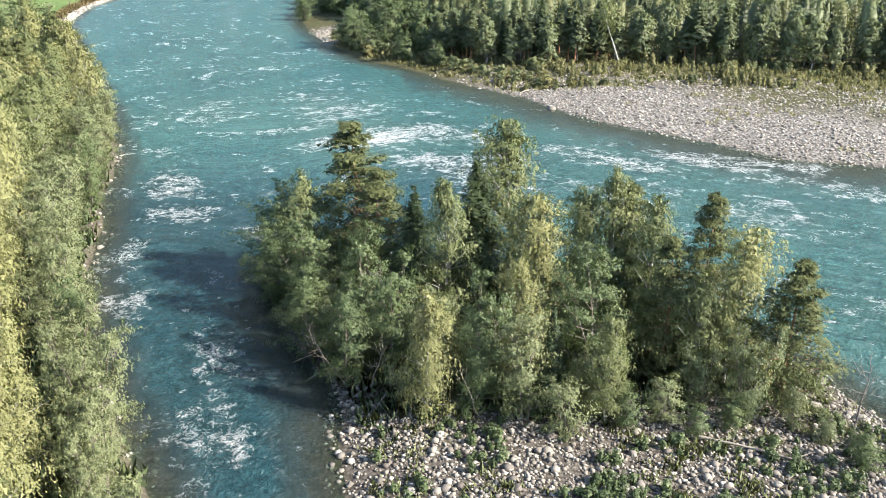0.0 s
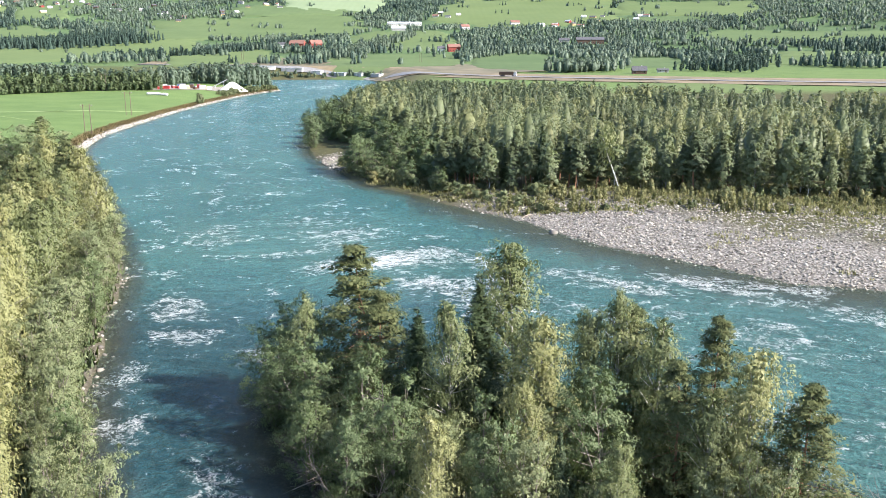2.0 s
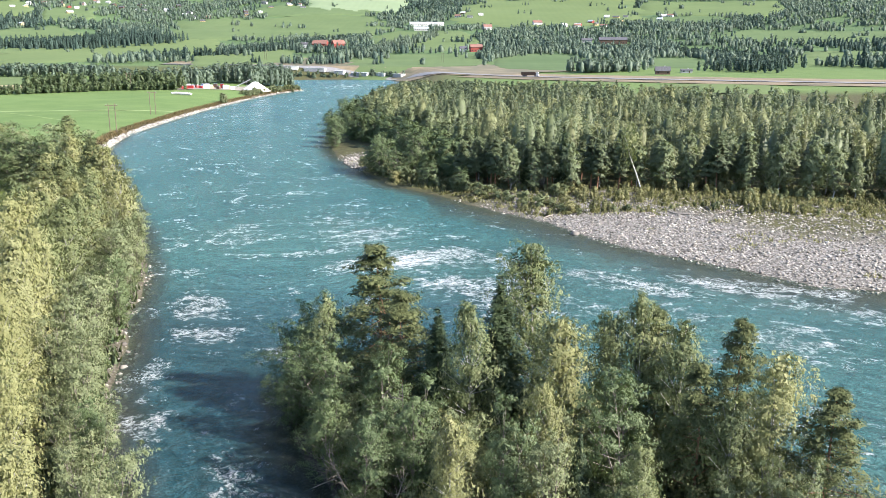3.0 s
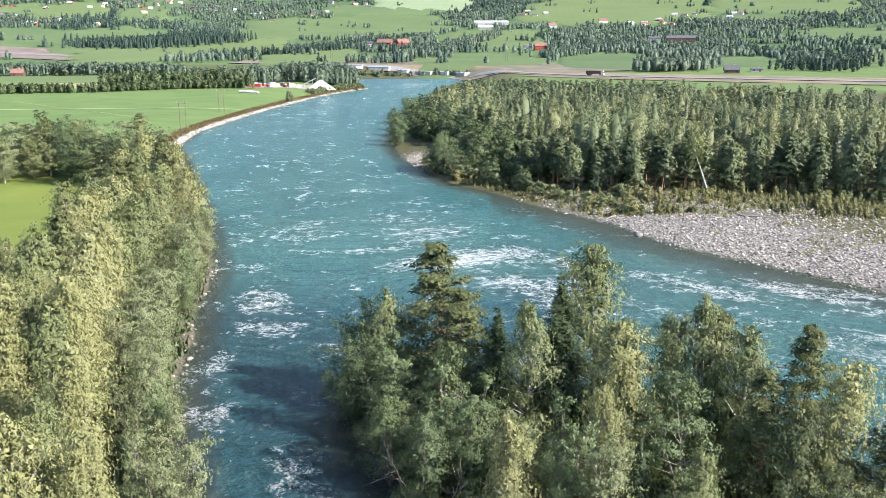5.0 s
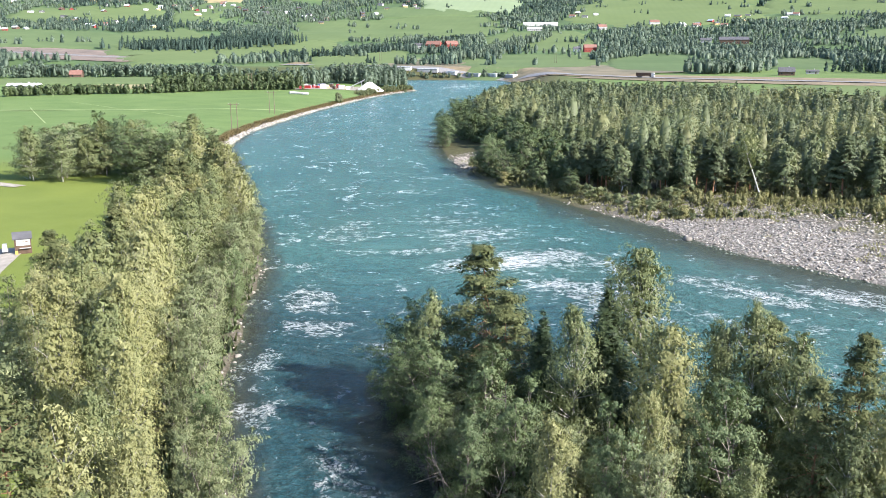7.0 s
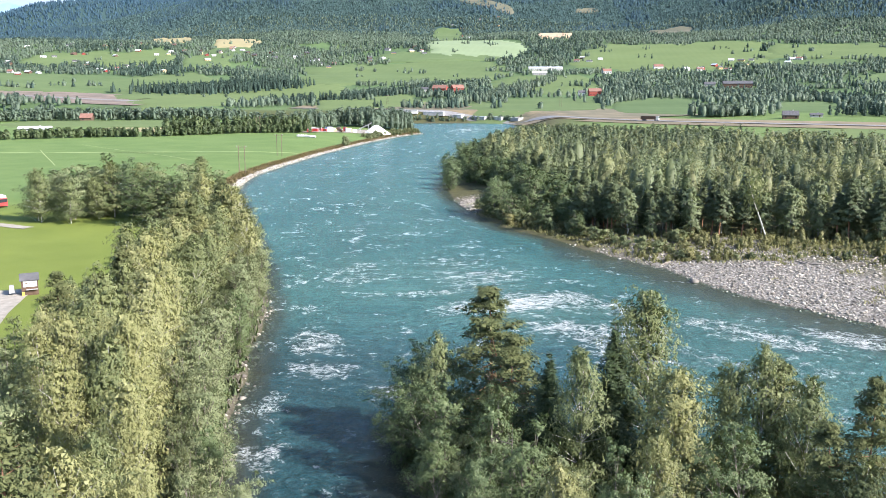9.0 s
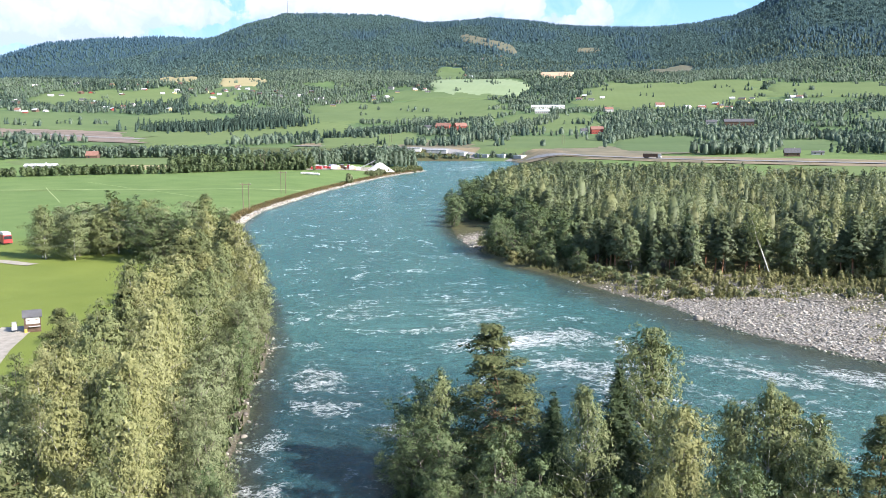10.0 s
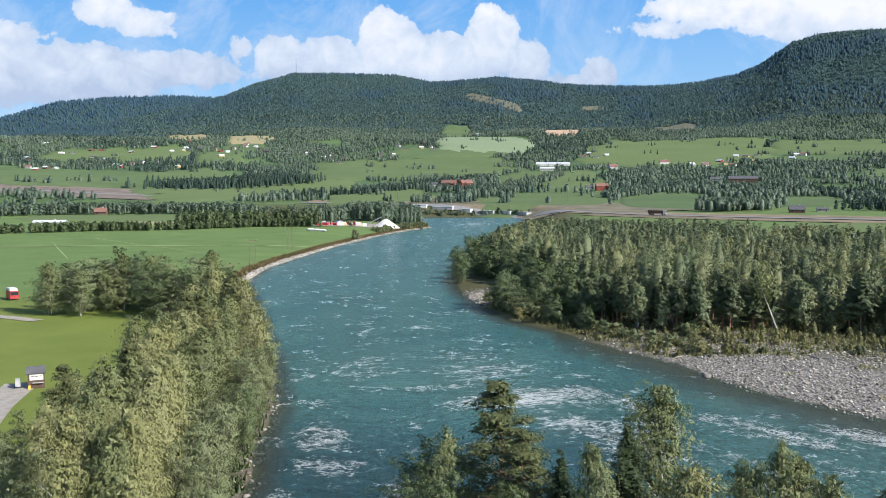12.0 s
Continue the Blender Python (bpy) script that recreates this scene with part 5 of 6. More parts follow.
def gable(w, d, h, rise, over=0.0, thick=0.0):
    """Two roof slabs over a plan w by d whose walls are h high."""
    x, y = w / 2 + over, d / 2 + over
    slope = rise / (d / 2)
    e = h - over * slope
    out = []
    for sgn in (-1, 1):
        V = [(-x, sgn * y, e), (x, sgn * y, e), (x, 0, h + rise), (-x, 0, h + rise), (-x, sgn * y, e + thick), (x, sgn * y, e + thick), (x, 0, h + rise + thick), (-x, 0, h + rise + thick)]
        out.append((np.array(V), np.array([(3, 2, 1, 0), (4, 5, 6, 7), (0, 1, 5, 4), (1, 2, 6, 5), (2, 3, 7, 6), (3, 0, 4, 7)])))
    return joined(out)


PAINT = {"white": plain("white_boards", (0.52, 0.51, 0.49), (0.66, 0.65, 0.62), 1.5), "red": plain("red_boards", (0.20, 0.040, 0.03), (0.28, 0.06, 0.045), 1.5),
         "brown": plain("brown_boards", (0.075, 0.045, 0.03), (0.13, 0.085, 0.06), 1.5), "ochre": plain("ochre_boards", (0.45, 0.33, 0.16), (0.55, 0.42, 0.22), 1.5),
         "grey": plain("grey_boards", (0.30, 0.30, 0.30), (0.42, 0.42, 0.41), 1.5)}
ROOF = {"dark": plain("dark_roof", (0.06, 0.06, 0.065), (0.11, 0.11, 0.12), 0.8), "tile": plain("tile_roof", (0.17, 0.085, 0.065), (0.25, 0.13, 0.10), 0.8), "metal": plain("pale_metal_roof", (0.55, 0.56, 0.57), (0.68, 0.69, 0.70), 0.4, 0.5, 0.2)}
GLASS = plain("window_glass", (0.02, 0.025, 0.03), (0.035, 0.04, 0.05), 1.0, 0.1)
STEEL = plain("galvanised_steel", (0.35, 0.35, 0.36), (0.48, 0.48, 0.49), 2.0, 0.5, 0.6)
POLE_WOOD = plain("tarred_pole", (0.10, 0.075, 0.055), (0.18, 0.14, 0.10), 2.0)
SAND = plain("washed_sand", (0.60, 0.58, 0.54), (0.74, 0.72, 0.68), 0.4)
YARD = plain("yard_gravel", (0.17, 0.15, 0.12), (0.32, 0.29, 0.25), 0.15)


def house(x, y, turn, w=10.0, d=8.0, h=4.0, rise=2.4, paint="white", roof="dark", name="house", label="", sink=0.5):
    """A boarded house: walls with gables, pitched roof, chimney, door and windows."""
    top = tagged(new(name), label or f"{paint} timber house with a {roof} pitched roof", "house", "houses of the valley")
    top.matrix_world = pose(x, y, gz(x, y), 0, 0, turn)
    V, F = box(0, 0, -sink, w, d, h + sink)
    gx = w / 2
    G = np.array([(-gx, -d / 2, h), (-gx, d / 2, h), (-gx, 0, h + rise), (gx, -d / 2, h), (gx, d / 2, h), (gx, 0, h + rise)])
    V, F = joined([(V, F), (G, np.array([(0, 2, 1, 1), (3, 4, 5, 5), (0, 3, 5, 2), (1, 2, 5, 4)]))])
    wall = new("wall", bpy.data.meshes.new("wall"))
    wall.data.from_pydata(V.tolist(), [], [tuple(dict.fromkeys(f)) for f in F.tolist()])
    wall.data.materials.append(PAINT[paint])
    wall.parent = top
    part("roof", *gable(w, d, h + 0.05, rise, 0.5, 0.25), ROOF[roof], top)
    part("chimney", *box(w * 0.15, 0.3, h + rise * 0.7, 0.8, 0.8, rise * 0.3 + 1.0), PAINT["grey"], top)
    n = max(2, int(w / 3.5))
    for k in range(n):
        wx = -w / 2 + (k + 0.5) * w / n
        for side in (-1, 1):
            if k == n // 2 and side < 0:
                part("door", *box(wx, side * (d / 2 + 0.02), 0.0, 1.0, 0.08, 2.1), PAINT["brown"], top)
            else:
                part("window", *box(wx, side * (d / 2 + 0.02), 1.0, 1.3, 0.08, 1.3), GLASS, top)
    return top


# farms that stand out on the slope
house(-83, 1714, 8, 66, 18, 4, 3, "white", "metal", "barn", "long white cattle barn with a pale metal roof")
house(-88, 1600, 8, 26, 12, 3.5, 3, "grey", "metal", "barn", "grey farm shed with a pale metal roof")
house(-222, 1296, -10, 22, 13, 6, 5, "red", "tile", "barn", "red timber barn beside the tree belt")
house(-196, 1300, 30, 18, 12, 6, 5, "red", "tile", "barn", "red timber barn with a tiled roof")
house(-246, 1298, 0, 10, 8, 4, 3, "white", "dark")
house(10, 1215, 12, 17, 11, 6, 4, "red", "tile", "barn", "red barn among broadleaf trees")
house(-8, 1218, 12, 9, 8, 4, 3, "white", "dark")
house(222, 1350, -5, 42, 16, 6, 4, "brown", "dark", "barn", "long dark brown barn on the slope")
house(185, 1372, -5, 16, 9, 4, 3, "grey", "dark", "barn", "small grey shed beside the long barn")
house(172, 772, -6, 12.5, 8, 3.2, 3.4, "brown", "dark", "house", "dark brown house with a steep roof by the highway")
house(200, 800, -6, 10, 5, 2.2, 1.2, "grey", "dark", "shed", "low grey shed beside the highway house")
house(131, 1683, 10, 17, 11, 6, 4, "white", "tile", "barn", "white barn with a tiled roof")
house(34, 1632, 20, 16, 10, 5, 4, "grey", "tile", "barn", "grey farm building with a tiled roof")
house(-402, 640, 15, 9, 7, 3, 3, "brown", "tile", "house", "brown timber house with a tiled roof behind the hedge")
house(-363, 517, 18, 20, 6, 1.8, 1.2, "grey", "metal", "greenhouse", "long low white greenhouse behind the hedgerow")
# hamlets: centre, number, spread
hg = np.random.default_rng(61)
for cx, cy, n, spread in [(-1066, 1475, 4, 45), (-934, 1314, 3, 26), (-1060, 1836, 4, 50), (-852, 1536, 6, 60), (-949, 1842, 6, 70), (-858, 1855, 6, 50), (-810, 1907, 4, 45), (-676, 1848, 5, 40), (-551, 1789, 3, 34), (-509, 1822, 3, 40), (-439, 1968, 3, 35),
                          (-391, 2002, 2, 30), (-375, 2545, 2, 40), (-298, 2474, 2, 40), (26, 1860, 3, 30), (198, 1640, 3, 24), (245, 1665, 4, 28), (287, 1785, 2, 26), (372, 1778, 2, 26), (-929, 1514, 3, 40), (-363, 2853, 2, 60), (-478, 2848, 2, 60), (-1190, 1700, 5, 70)]:
    for k in range(int(n * 1.6)):
        x, y = cx + hg.normal(0, spread), cy + hg.normal(0, spread)
        w = hg.uniform(7.5, 12.5)
        house(x, y, hg.uniform(-50, 50), w, hg.uniform(6.5, 8.5), hg.uniform(2.8, 4.4), hg.uniform(1.8, 2.8), ("white", "white", "red", "ochre", "grey", "brown")[hg.integers(6)], ("dark", "tile", "dark", "metal")[hg.integers(4)])
# homestead in the clump of trees
house(-138, 235, 25, 12, 8, 3.4, 2.2, "white", "dark", "house", "white farmhouse with a grey roof among tall trees")
house(-106, 205, -15, 9, 7, 3.5, 2.4, "white", "dark", "shed", "small white outbuilding half hidden by trees")


def box_thing(name, label, category, x, y, z, turn, pieces, group=""):
    """A thing put together from boxes: part name, box, material."""
    top = tagged(new(name), label, category, group)
    top.matrix_world = pose(x, y, z, 0, 0, turn)
    for nm, b, mat in pieces:
        part(nm, *b, mat, top)
    return top


# kiosk by the drive
KX, KY = -79.2, 108.4
top = tagged(new("kiosk"), "small dark brown kiosk with a pale sign and slate roof", "kiosk")
top.matrix_world = pose(KX, KY, gz(KX, KY), 0, 0, 36)
part("wall", *box(0, 0, -0.2, 2.2, 2.0, 2.5), PAINT["brown"], top)
part("roof", *gable(2.2, 2.0, 2.3, 0.7, 0.2, 0.12), ROOF["dark"], top)
sign = part("sign", *box(0.05, -1.04, 1.25, 1.8, 0.06, 0.85), PAINT["white"], top, "pale sign board with a line of dark writing")
for k in range(3):
    part("lettering", *box(-0.45 + 0.5 * k, -1.08, 1.75, 0.4, 0.012, 0.10), PAINT["brown"], sign)
part("counter", *box(0.25, -1.22, 0.85, 1.5, 0.4, 0.06), PAINT["grey"], top)
part("crate", *box(-0.9, -1.5, 0, 0.36, 0.36, 0.6), plain("yellow_plastic", (0.50, 0.36, 0.05), (0.60, 0.45, 0.08)), top)
box_thing("trailer", "small pale grey box trailer parked beside the kiosk", "trailer", KX - 2.0, KY - 1.3, gz(KX - 2.0, KY - 1.3), 36,
          [("body", box(0, 0, 0.4, 0.7, 1.3, 1.0, 0.04), PAINT["grey"]), ("wheel", box(-0.42, 0, 0, 0.16, 0.5, 0.5, 0.1), ROOF["dark"]), ("wheel", box(0.42, 0, 0, 0.16, 0.5, 0.5, 0.1), ROOF["dark"])])
RED_PAINT = plain("red_lacquer", (0.32, 0.03, 0.03), (0.40, 0.05, 0.045), 1.0, 0.4)
box_thing("red_van", "red delivery van with a white roof box", "van", -147, 193, gz(-147, 193), 50,
          [("body", box(0, 0, 0.4, 2.1, 4.8, 2.0, 0.08), RED_PAINT), ("roof_box", box(0, 0.2, 2.4, 1.9, 3.8, 0.6, 0.08), PAINT["white"]), ("windscreen", box(0, -2.36, 1.35, 1.8, 0.12, 0.8), GLASS)]
          + [("wheel", box(sx * 0.95, sy * 1.5, 0, 0.25, 0.7, 0.7, 0.1), ROOF["dark"]) for sx in (-1, 1) for sy in (-1, 1)])


def power_pole(x, y, h, turn, pair=2.2):
    top = tagged(new("power_pole"), "wooden twin power pole with a crossarm", "pole", "power line poles")
    top.matrix_world = pose(x, y, gz(x, y), 0, 0, turn)
    for sx in (-1, 1):
        part("pole", *tube([(sx * pair / 2, 0, -0.5), (sx * pair / 2, 0, h)], [0.17, 0.12], 8), POLE_WOOD, top)
        part("insulator", *tube([(sx * pair * 0.8, 0, h - 0.6), (sx * pair * 0.8, 0, h - 0.15)], [0.09, 0.05], 6), STEEL, top)
    part("crossarm", *box(0, 0, h - 0.75, pair * 1.9, 0.16, 0.18), POLE_WOOD, top)


for px, py, ph, pt in [(-213, 534, 11, 20), (-142, 381, 10.5, 20), (-127.5, 302, 10.5, 15), (-238, 1010, 12, 0), (-30, 1000, 12, 0)]:
    power_pole(px, py, ph, pt)

# gravel works on the point
V, F = [], []
g = np.random.default_rng(8)
rings = np.array([(0.0, 1.0), (0.18, 0.93), (0.45, 0.62), (0.75, 0.27), (1.0, 0.0)])
ang = np.linspace(0, 2 * math.pi, 25)[:-1]
for rad, hgt in rings:
    V += [(9.5 * rad * (1 + 0.12 * math.sin(2 * t + 1)) * math.cos(t), 7.5 * rad * (1 + 0.1 * math.sin(3 * t)) * math.sin(t), 6.5 * hgt) for t in ang]
F = [(k * 24 + s, (k + 1) * 24 + s, (k + 1) * 24 + (s + 1) % 24, k * 24 + (s + 1) % 24) for k in range(4) for s in range(24)]
heap = tagged(new("sand_heap", mesh_of("sand_heap", V, F, SAND, True)), "big conical heap of pale washed sand", "sand heap")
heap.location = (-146, 585, gz(-146, 585) - 0.1)
ribbon("yard", "bare pale gravel yard of the works", [(-190, 548), (-172, 560), (-156, 580), (-150, 600)], 15, 0.25, YARD, "yard")
BLUE = plain("blue_steel", (0.10, 0.16, 0.30), (0.14, 0.22, 0.38))
BITS = [("red", RED_PAINT), ("white", PAINT["white"]), ("grey", PAINT["grey"]), ("dark brown", PAINT["brown"]), ("blue", BLUE), ("ochre", PAINT["ochre"])]
for k in range(22):
    nm, mat = BITS[(0, 1, 2, 0, 3, 1, 2, 4, 0, 5, 3)[k % 11]]
    t = g.uniform(0, 1)
    x, y = -186 + 27 * t + g.normal(0, 3), 556 + 16 * t + g.normal(0, 4)
    w, d, h = g.uniform(2.0, 4.6), g.uniform(1.6, 2.4), g.uniform(1.3, 2.7)
    box_thing("container", f"{nm} steel container in the cluttered gravel yard", "container", x, y, gz(x, y) + 0.2, g.uniform(-40, 40),
              [("body", box(0, 0, 0, w, d, h, 0.1), mat), ("lid", box(0, 0, h, w * 0.8, d * 0.8, 0.25, 0.1), STEEL)], "yard containers")
conv = tagged(new("conveyor"), "slanting steel conveyor beside the sand heap", "conveyor")
conv.matrix_world = pose(-155, 584, gz(-155, 584), 0, 0, 10)
part("belt", *tube([(-6, 0, 0.8), (6, 0, 6.6)], [0.4, 0.4], 4), STEEL, conv)
for lx, lz in ((-2, 2.6), (3.5, 5.2)):
    part("leg", *tube([(lx, 0.9, 0), (lx, 0.3, lz)], [0.15, 0.12], 6), STEEL, conv)
    part("leg", *tube([(lx, -0.9, 0), (lx, -0.3, lz)], [0.15, 0.12], 6), STEEL, conv)
WRAP = plain("white_wrap", (0.72, 0.73, 0.72), (0.82, 0.83, 0.82), 2.0, 0.4)
bv, bf = tube([(0, -0.62, 0.62), (0, -0.55, 0.62), (0, 0.55, 0.62), (0, 0.62, 0.62)], [0.45, 0.62, 0.62, 0.45], 14)
bme = mesh_of("hay_bale", bv, bf, WRAP, True)
for k in range(26):
    ob = tagged(new("hay_bale", bme), "round hay bale in white wrapping on the grass", "hay bale", "wrapped bales")
    bx, by = -176 + (k % 9) * 1.35, 505 + (k // 9) * 1.4 + 0.1 * (k % 4)
    ob.matrix_world = pose(bx, by, gz(bx, by), 0, 0, 5 * (k % 3))
# sheds and vehicles under the highway
for k, (x, y, w, h) in enumerate([(-186, 893, 16, 2.6), (-160, 893, 22, 2.8), (-134, 893, 10, 2.4), (-112, 890, 18, 3.0), (-90, 884, 12, 3.2), (-72, 876, 15, 3.4)]):
    box_thing("shed", "long pale grey shed on the far bank", "shed", x, y + 3, gz(x, y + 3), -8 * k, [("wall", box(0, 0, -1, w, 7, h + 1), PAINT[("white", "grey")[k % 2]]), ("roof", box(0, 0, h, w + 0.8, 7.8, 0.3), ROOF["metal"])]
              + [("door", box(-w / 2 + 3 + 5 * q, -3.55, 0, 3, 0.12, 2.8), PAINT["grey"]) for q in range(int(w / 6))], "sheds on the far bank")
tx, ty = 51, 716
lorry = box_thing("lorry", "articulated lorry with a dark trailer and white cab", "lorry", tx, ty, gz(tx, ty) + 1.0, -21,
                  [("trailer", box(-1.5, 0, 1.0, 12.0, 2.5, 2.6, 0.05), PAINT["brown"]), ("cab", box(6.2, 0, 0.6, 2.3, 2.5, 3.0, 0.12), PAINT["white"]), ("windscreen", box(7.36, 0, 2.0, 0.08, 2.2, 1.0), GLASS)]
                  + [("wheel", box(wx, sy * 1.1, 0, 0.95, 0.3, 0.95, 0.15), ROOF["dark"]) for wx in (-6, -4.8, -3.6, 4.2, 6.3) for sy in (-1, 1)])
mast_x, mast_y = -1228, 3400
mast = tagged(new("radio_mast"), "thin radio mast on the wooded ridge", "mast")
mast.location = (mast_x, mast_y, gz(mast_x, mast_y))
part("tower", *tube([(0, 0, 0), (0, 0, 30), (0, 0, 62)], [2.0, 1.3, 0.7], 4), STEEL, mast)
part("antenna", *tube([(0, 0, 62), (0, 0, 74)], [0.5, 0.3], 4), STEEL, mast)

# ---- banks: scrub, driftwood, stones ----
LIGHT_BUSH = [tree("bush", "bush", broadleaf(100 + k, 10, 9.0, 1100, 0.5, 0.04, 0.0, 22, 4), BARK_GREY, (LEAF_WILLOW, GRASS, GRASS)[k]) for k in range(3)]
MODELS += LIGHT_BUSH


def bush(x, y, h, kind=0, spread=1.0):
    ob = plant((WILLOW_M + ALDER_M)[kind % 5] if y < 80 else LIGHT_BUSH[kind % 3], x, y, h, spread)
    ob.name = "bush"
    return tagged(ob, ("grey-green willow bush growing from the gravel", "leafy green alder bush at the wood's edge")[kind % 5 > 1], "bush")


for x, y, h, k, sp in [(7.6, 44.9, 4.6, 0, 1.1), (5.7, 46.8, 3.2, 3, 1.2), (11.5, 45.2, 3.0, 2, 1.2), (13.7, 45.6, 3.8, 1, 1.0), (15.6, 44.3, 2.2, 2, 1.3), (21.9, 45.6, 3.4, 0, 1.0), (24.6, 41.2, 2.6, 3, 1.3), (23.6, 44.2, 2.0, 1, 1.3),
                       (18.0, 45.0, 2.6, 4, 1.2), (2.1, 47.4, 3.4, 4, 1.0), (-2.6, 49.0, 3.0, 0, 1.1), (-6.4, 53.6, 3.0, 3, 1.2), (-11.6, 60.5, 4.0, 2, 1.2), (-14.5, 66.0, 4.5, 3, 1.1), (27.0, 42.0, 2.2, 0, 1.3), (9.4, 46.6, 5.2, 1, .8), (16.6, 47.6, 5.0, 0, .8)]:
    bush(x, y, h, k, sp)


def tufts(name, label, pts, size, h, mat, seed, blades=14):
    """Low tussocks: upright blades fanning from each point, all in one mesh."""
    g = np.random.default_rng(seed)
    n = len(pts)
    base = np.stack([pts[:, 0], pts[:, 1], ground_z(pts[:, 0], pts[:, 1]) - 0.03], -1)
    P = base[:, None, :] + g.normal(size=(n, blades, 3)) * np.array([size, size, 0]) * g.uniform(0.5, 1.3, (n, 1, 1))
    tip = P + g.normal(size=(n, blades, 3)) * np.array([0.35, 0.35, 0]) * h + np.array([0, 0, 1.0]) * h * g.uniform(0.4, 1.3, (n, blades, 1)) * g.uniform(0.5, 1.4, (n, 1, 1))
    side = g.normal(size=(n, blades, 3)) * np.array([1, 1, 0.2])
    side *= 0.22 * h / np.linalg.norm(side, axis=2)[..., None]
    V = np.stack([P - side, P + side, tip + 0.2 * side], 2).reshape(-1, 3)
    T = V.reshape(-1, 3, 3)
    N = np.cross(T[:, 1] - T[:, 0], T[:, 2] - T[:, 0])
    N /= np.linalg.norm(N, axis=1)[:, None] + 1e-9
    N[N[:, 2] < 0] *= -1
    me = mesh_of(name, V, np.arange(len(V)).reshape(-1, 3), mat, True)
    rounded(me, 0.6 * N + (0.2, -0.1, 0.7))
    put_attr(me, "tone", np.repeat(g.uniform(0, 1, n) ** 2 * 0.6, blades * 3))
    return tagged(new(name, me), label, "scrub", kind="stuff")


DRY_GRASS = leaf_material("dry_grass", (0.16, 0.12, 0.055), (0.36, 0.28, 0.15), (0.30, 0.22, 0.10), 0.3)
g = np.random.default_rng(14)
qx, qy = g.uniform(-40, 130, 9000), g.uniform(95, 235, 9000)
q = signed(RIGHT_LAND, qx, qy)
thick = fbm(qx / 7, qy / 7, 51)
edge_d = -signed(EDGE + [(-62, 520), (420, 520), (420, 120)], qx, qy)
in_band = (q > 1.5) & (edge_d > -9) & (edge_d < np.interp(qx, [-40, 0, 20, 60, 130], [16, 17, 22, 19, 20]) + 18 * (thick - 0.55))
pts = np.stack([qx, qy], -1)[in_band]
tufts("bar_grass", "tall yellow-green grass behind the gravel bar", pts, 1.0, 0.55, GRASS, 31, 22)
low = pts[g.permutation(len(pts))[:1100]]
rise = np.clip(0.35 + 3.4 * (fbm(low[:, 0] / 9, low[:, 1] / 9, 64) - 0.25), 0.35, 2.9) * g.uniform(0.6, 1.2, len(low))
leafy = fbm(low[:, 0] / 14, low[:, 1] / 14, 66) > 0.60
wood("bar_scrub", "yellow-green scrub and tall grass behind the gravel bar", low[~leafy], rise[~leafy], np.zeros((~leafy).sum(), bool), 110, 0.30, GRASS)
wood("willow_scrub", "green willow scrub behind the gravel bar", low[leafy], 1.15 * rise[leafy], np.zeros(leafy.sum(), bool), 110, 0.34, LEAF_WILLOW)
sparse = (q > 4) & (edge_d > 8) & (thick > 0.62) & (g.uniform(0, 1, 9000) < 0.5)
tufts("bar_grass", "sparse tufts of dry grass among the stones", np.stack([qx, qy], -1)[sparse], 0.5, 0.5, GRASS, 32, 12)
pick = pts[g.permutation(len(pts))[:34]]
for x, y in pick:
    bush(float(x), float(y), g.uniform(1.4, 3.2), int(g.integers(5)), 1.25)
shore_line = np.array([(-30, 226), (-20, 202), (-9, 190), (2, 175), (10, 164), (17, 156)], float)
for k in range(30):
    t = k / 29 * 4.99
    bx, by = shore_line[int(t)] + (t % 1) * (shore_line[int(t) + 1] - shore_line[int(t)])
    bush(float(bx + g.uniform(0.5, 4.5)), float(by + g.uniform(0.5, 4.5)), g.uniform(2.2, 4.6) * (1 - 0.09 * t), int(g.integers(3)) * 3, 1.15)
qx, qy = g.uniform(-6, 40, 2600), g.uniform(30, 58, 2600)
ok = (signed(ISLAND, qx, qy) > 1.2) & (fbm(qx / 3, qy / 3, 58) > np.where(qy > 47, 0.42, 0.54))
tufts("island_grass", "tufts of green grass and herbs among the stones", np.stack([qx, qy], -1)[ok], 0.28, 0.40, LEAF_BIRCH, 33, 14)
qx, qy = g.uniform(-4, 32, 900), g.uniform(34, 49, 900)
ok = (signed(ISLAND, qx, qy) > 1.5) & (fbm(qx / 2.5, qy / 2.5, 59) > 0.53)
wood("shore_herbs", "low green herbs and willow shoots among the stones", np.stack([qx, qy], -1)[ok], g.uniform(0.25, 0.8, ok.sum()), np.zeros(ok.sum(), bool), 60, 0.13, LEAF_ALDER, 2.6)
qx, qy = g.uniform(-15, 26, 2400), g.uniform(46, 75, 2400)
ok = (signed(ISLAND, qx, qy) > 1.0) & (qy > 47 + 0.15 * qx)
tufts("undergrowth", "dark undergrowth on the floor of the island wood", np.stack([qx, qy], -1)[ok], 0.5, 0.6, LEAF_ALDER, 34, 14)
s_, i_ = g.uniform(20, 195, 1700), g.uniform(0.6, 9, 1700)
lb = np.array([bank_point(a, b) for a, b in zip(s_, i_)])
tufts("bank_undergrowth", "green undergrowth beneath the bank trees", lb, 0.5, 0.8, LEAF_ALDER, 35, 14)
s_, i_ = g.uniform(150, 290, 900), g.uniform(0.8, 6, 900)
lb = np.array([bank_point(a, b) for a, b in zip(s_, i_)])
tufts("bank_grass", "yellowing grass along the meadow's bank", lb, 0.6, 0.8, GRASS, 36, 14)


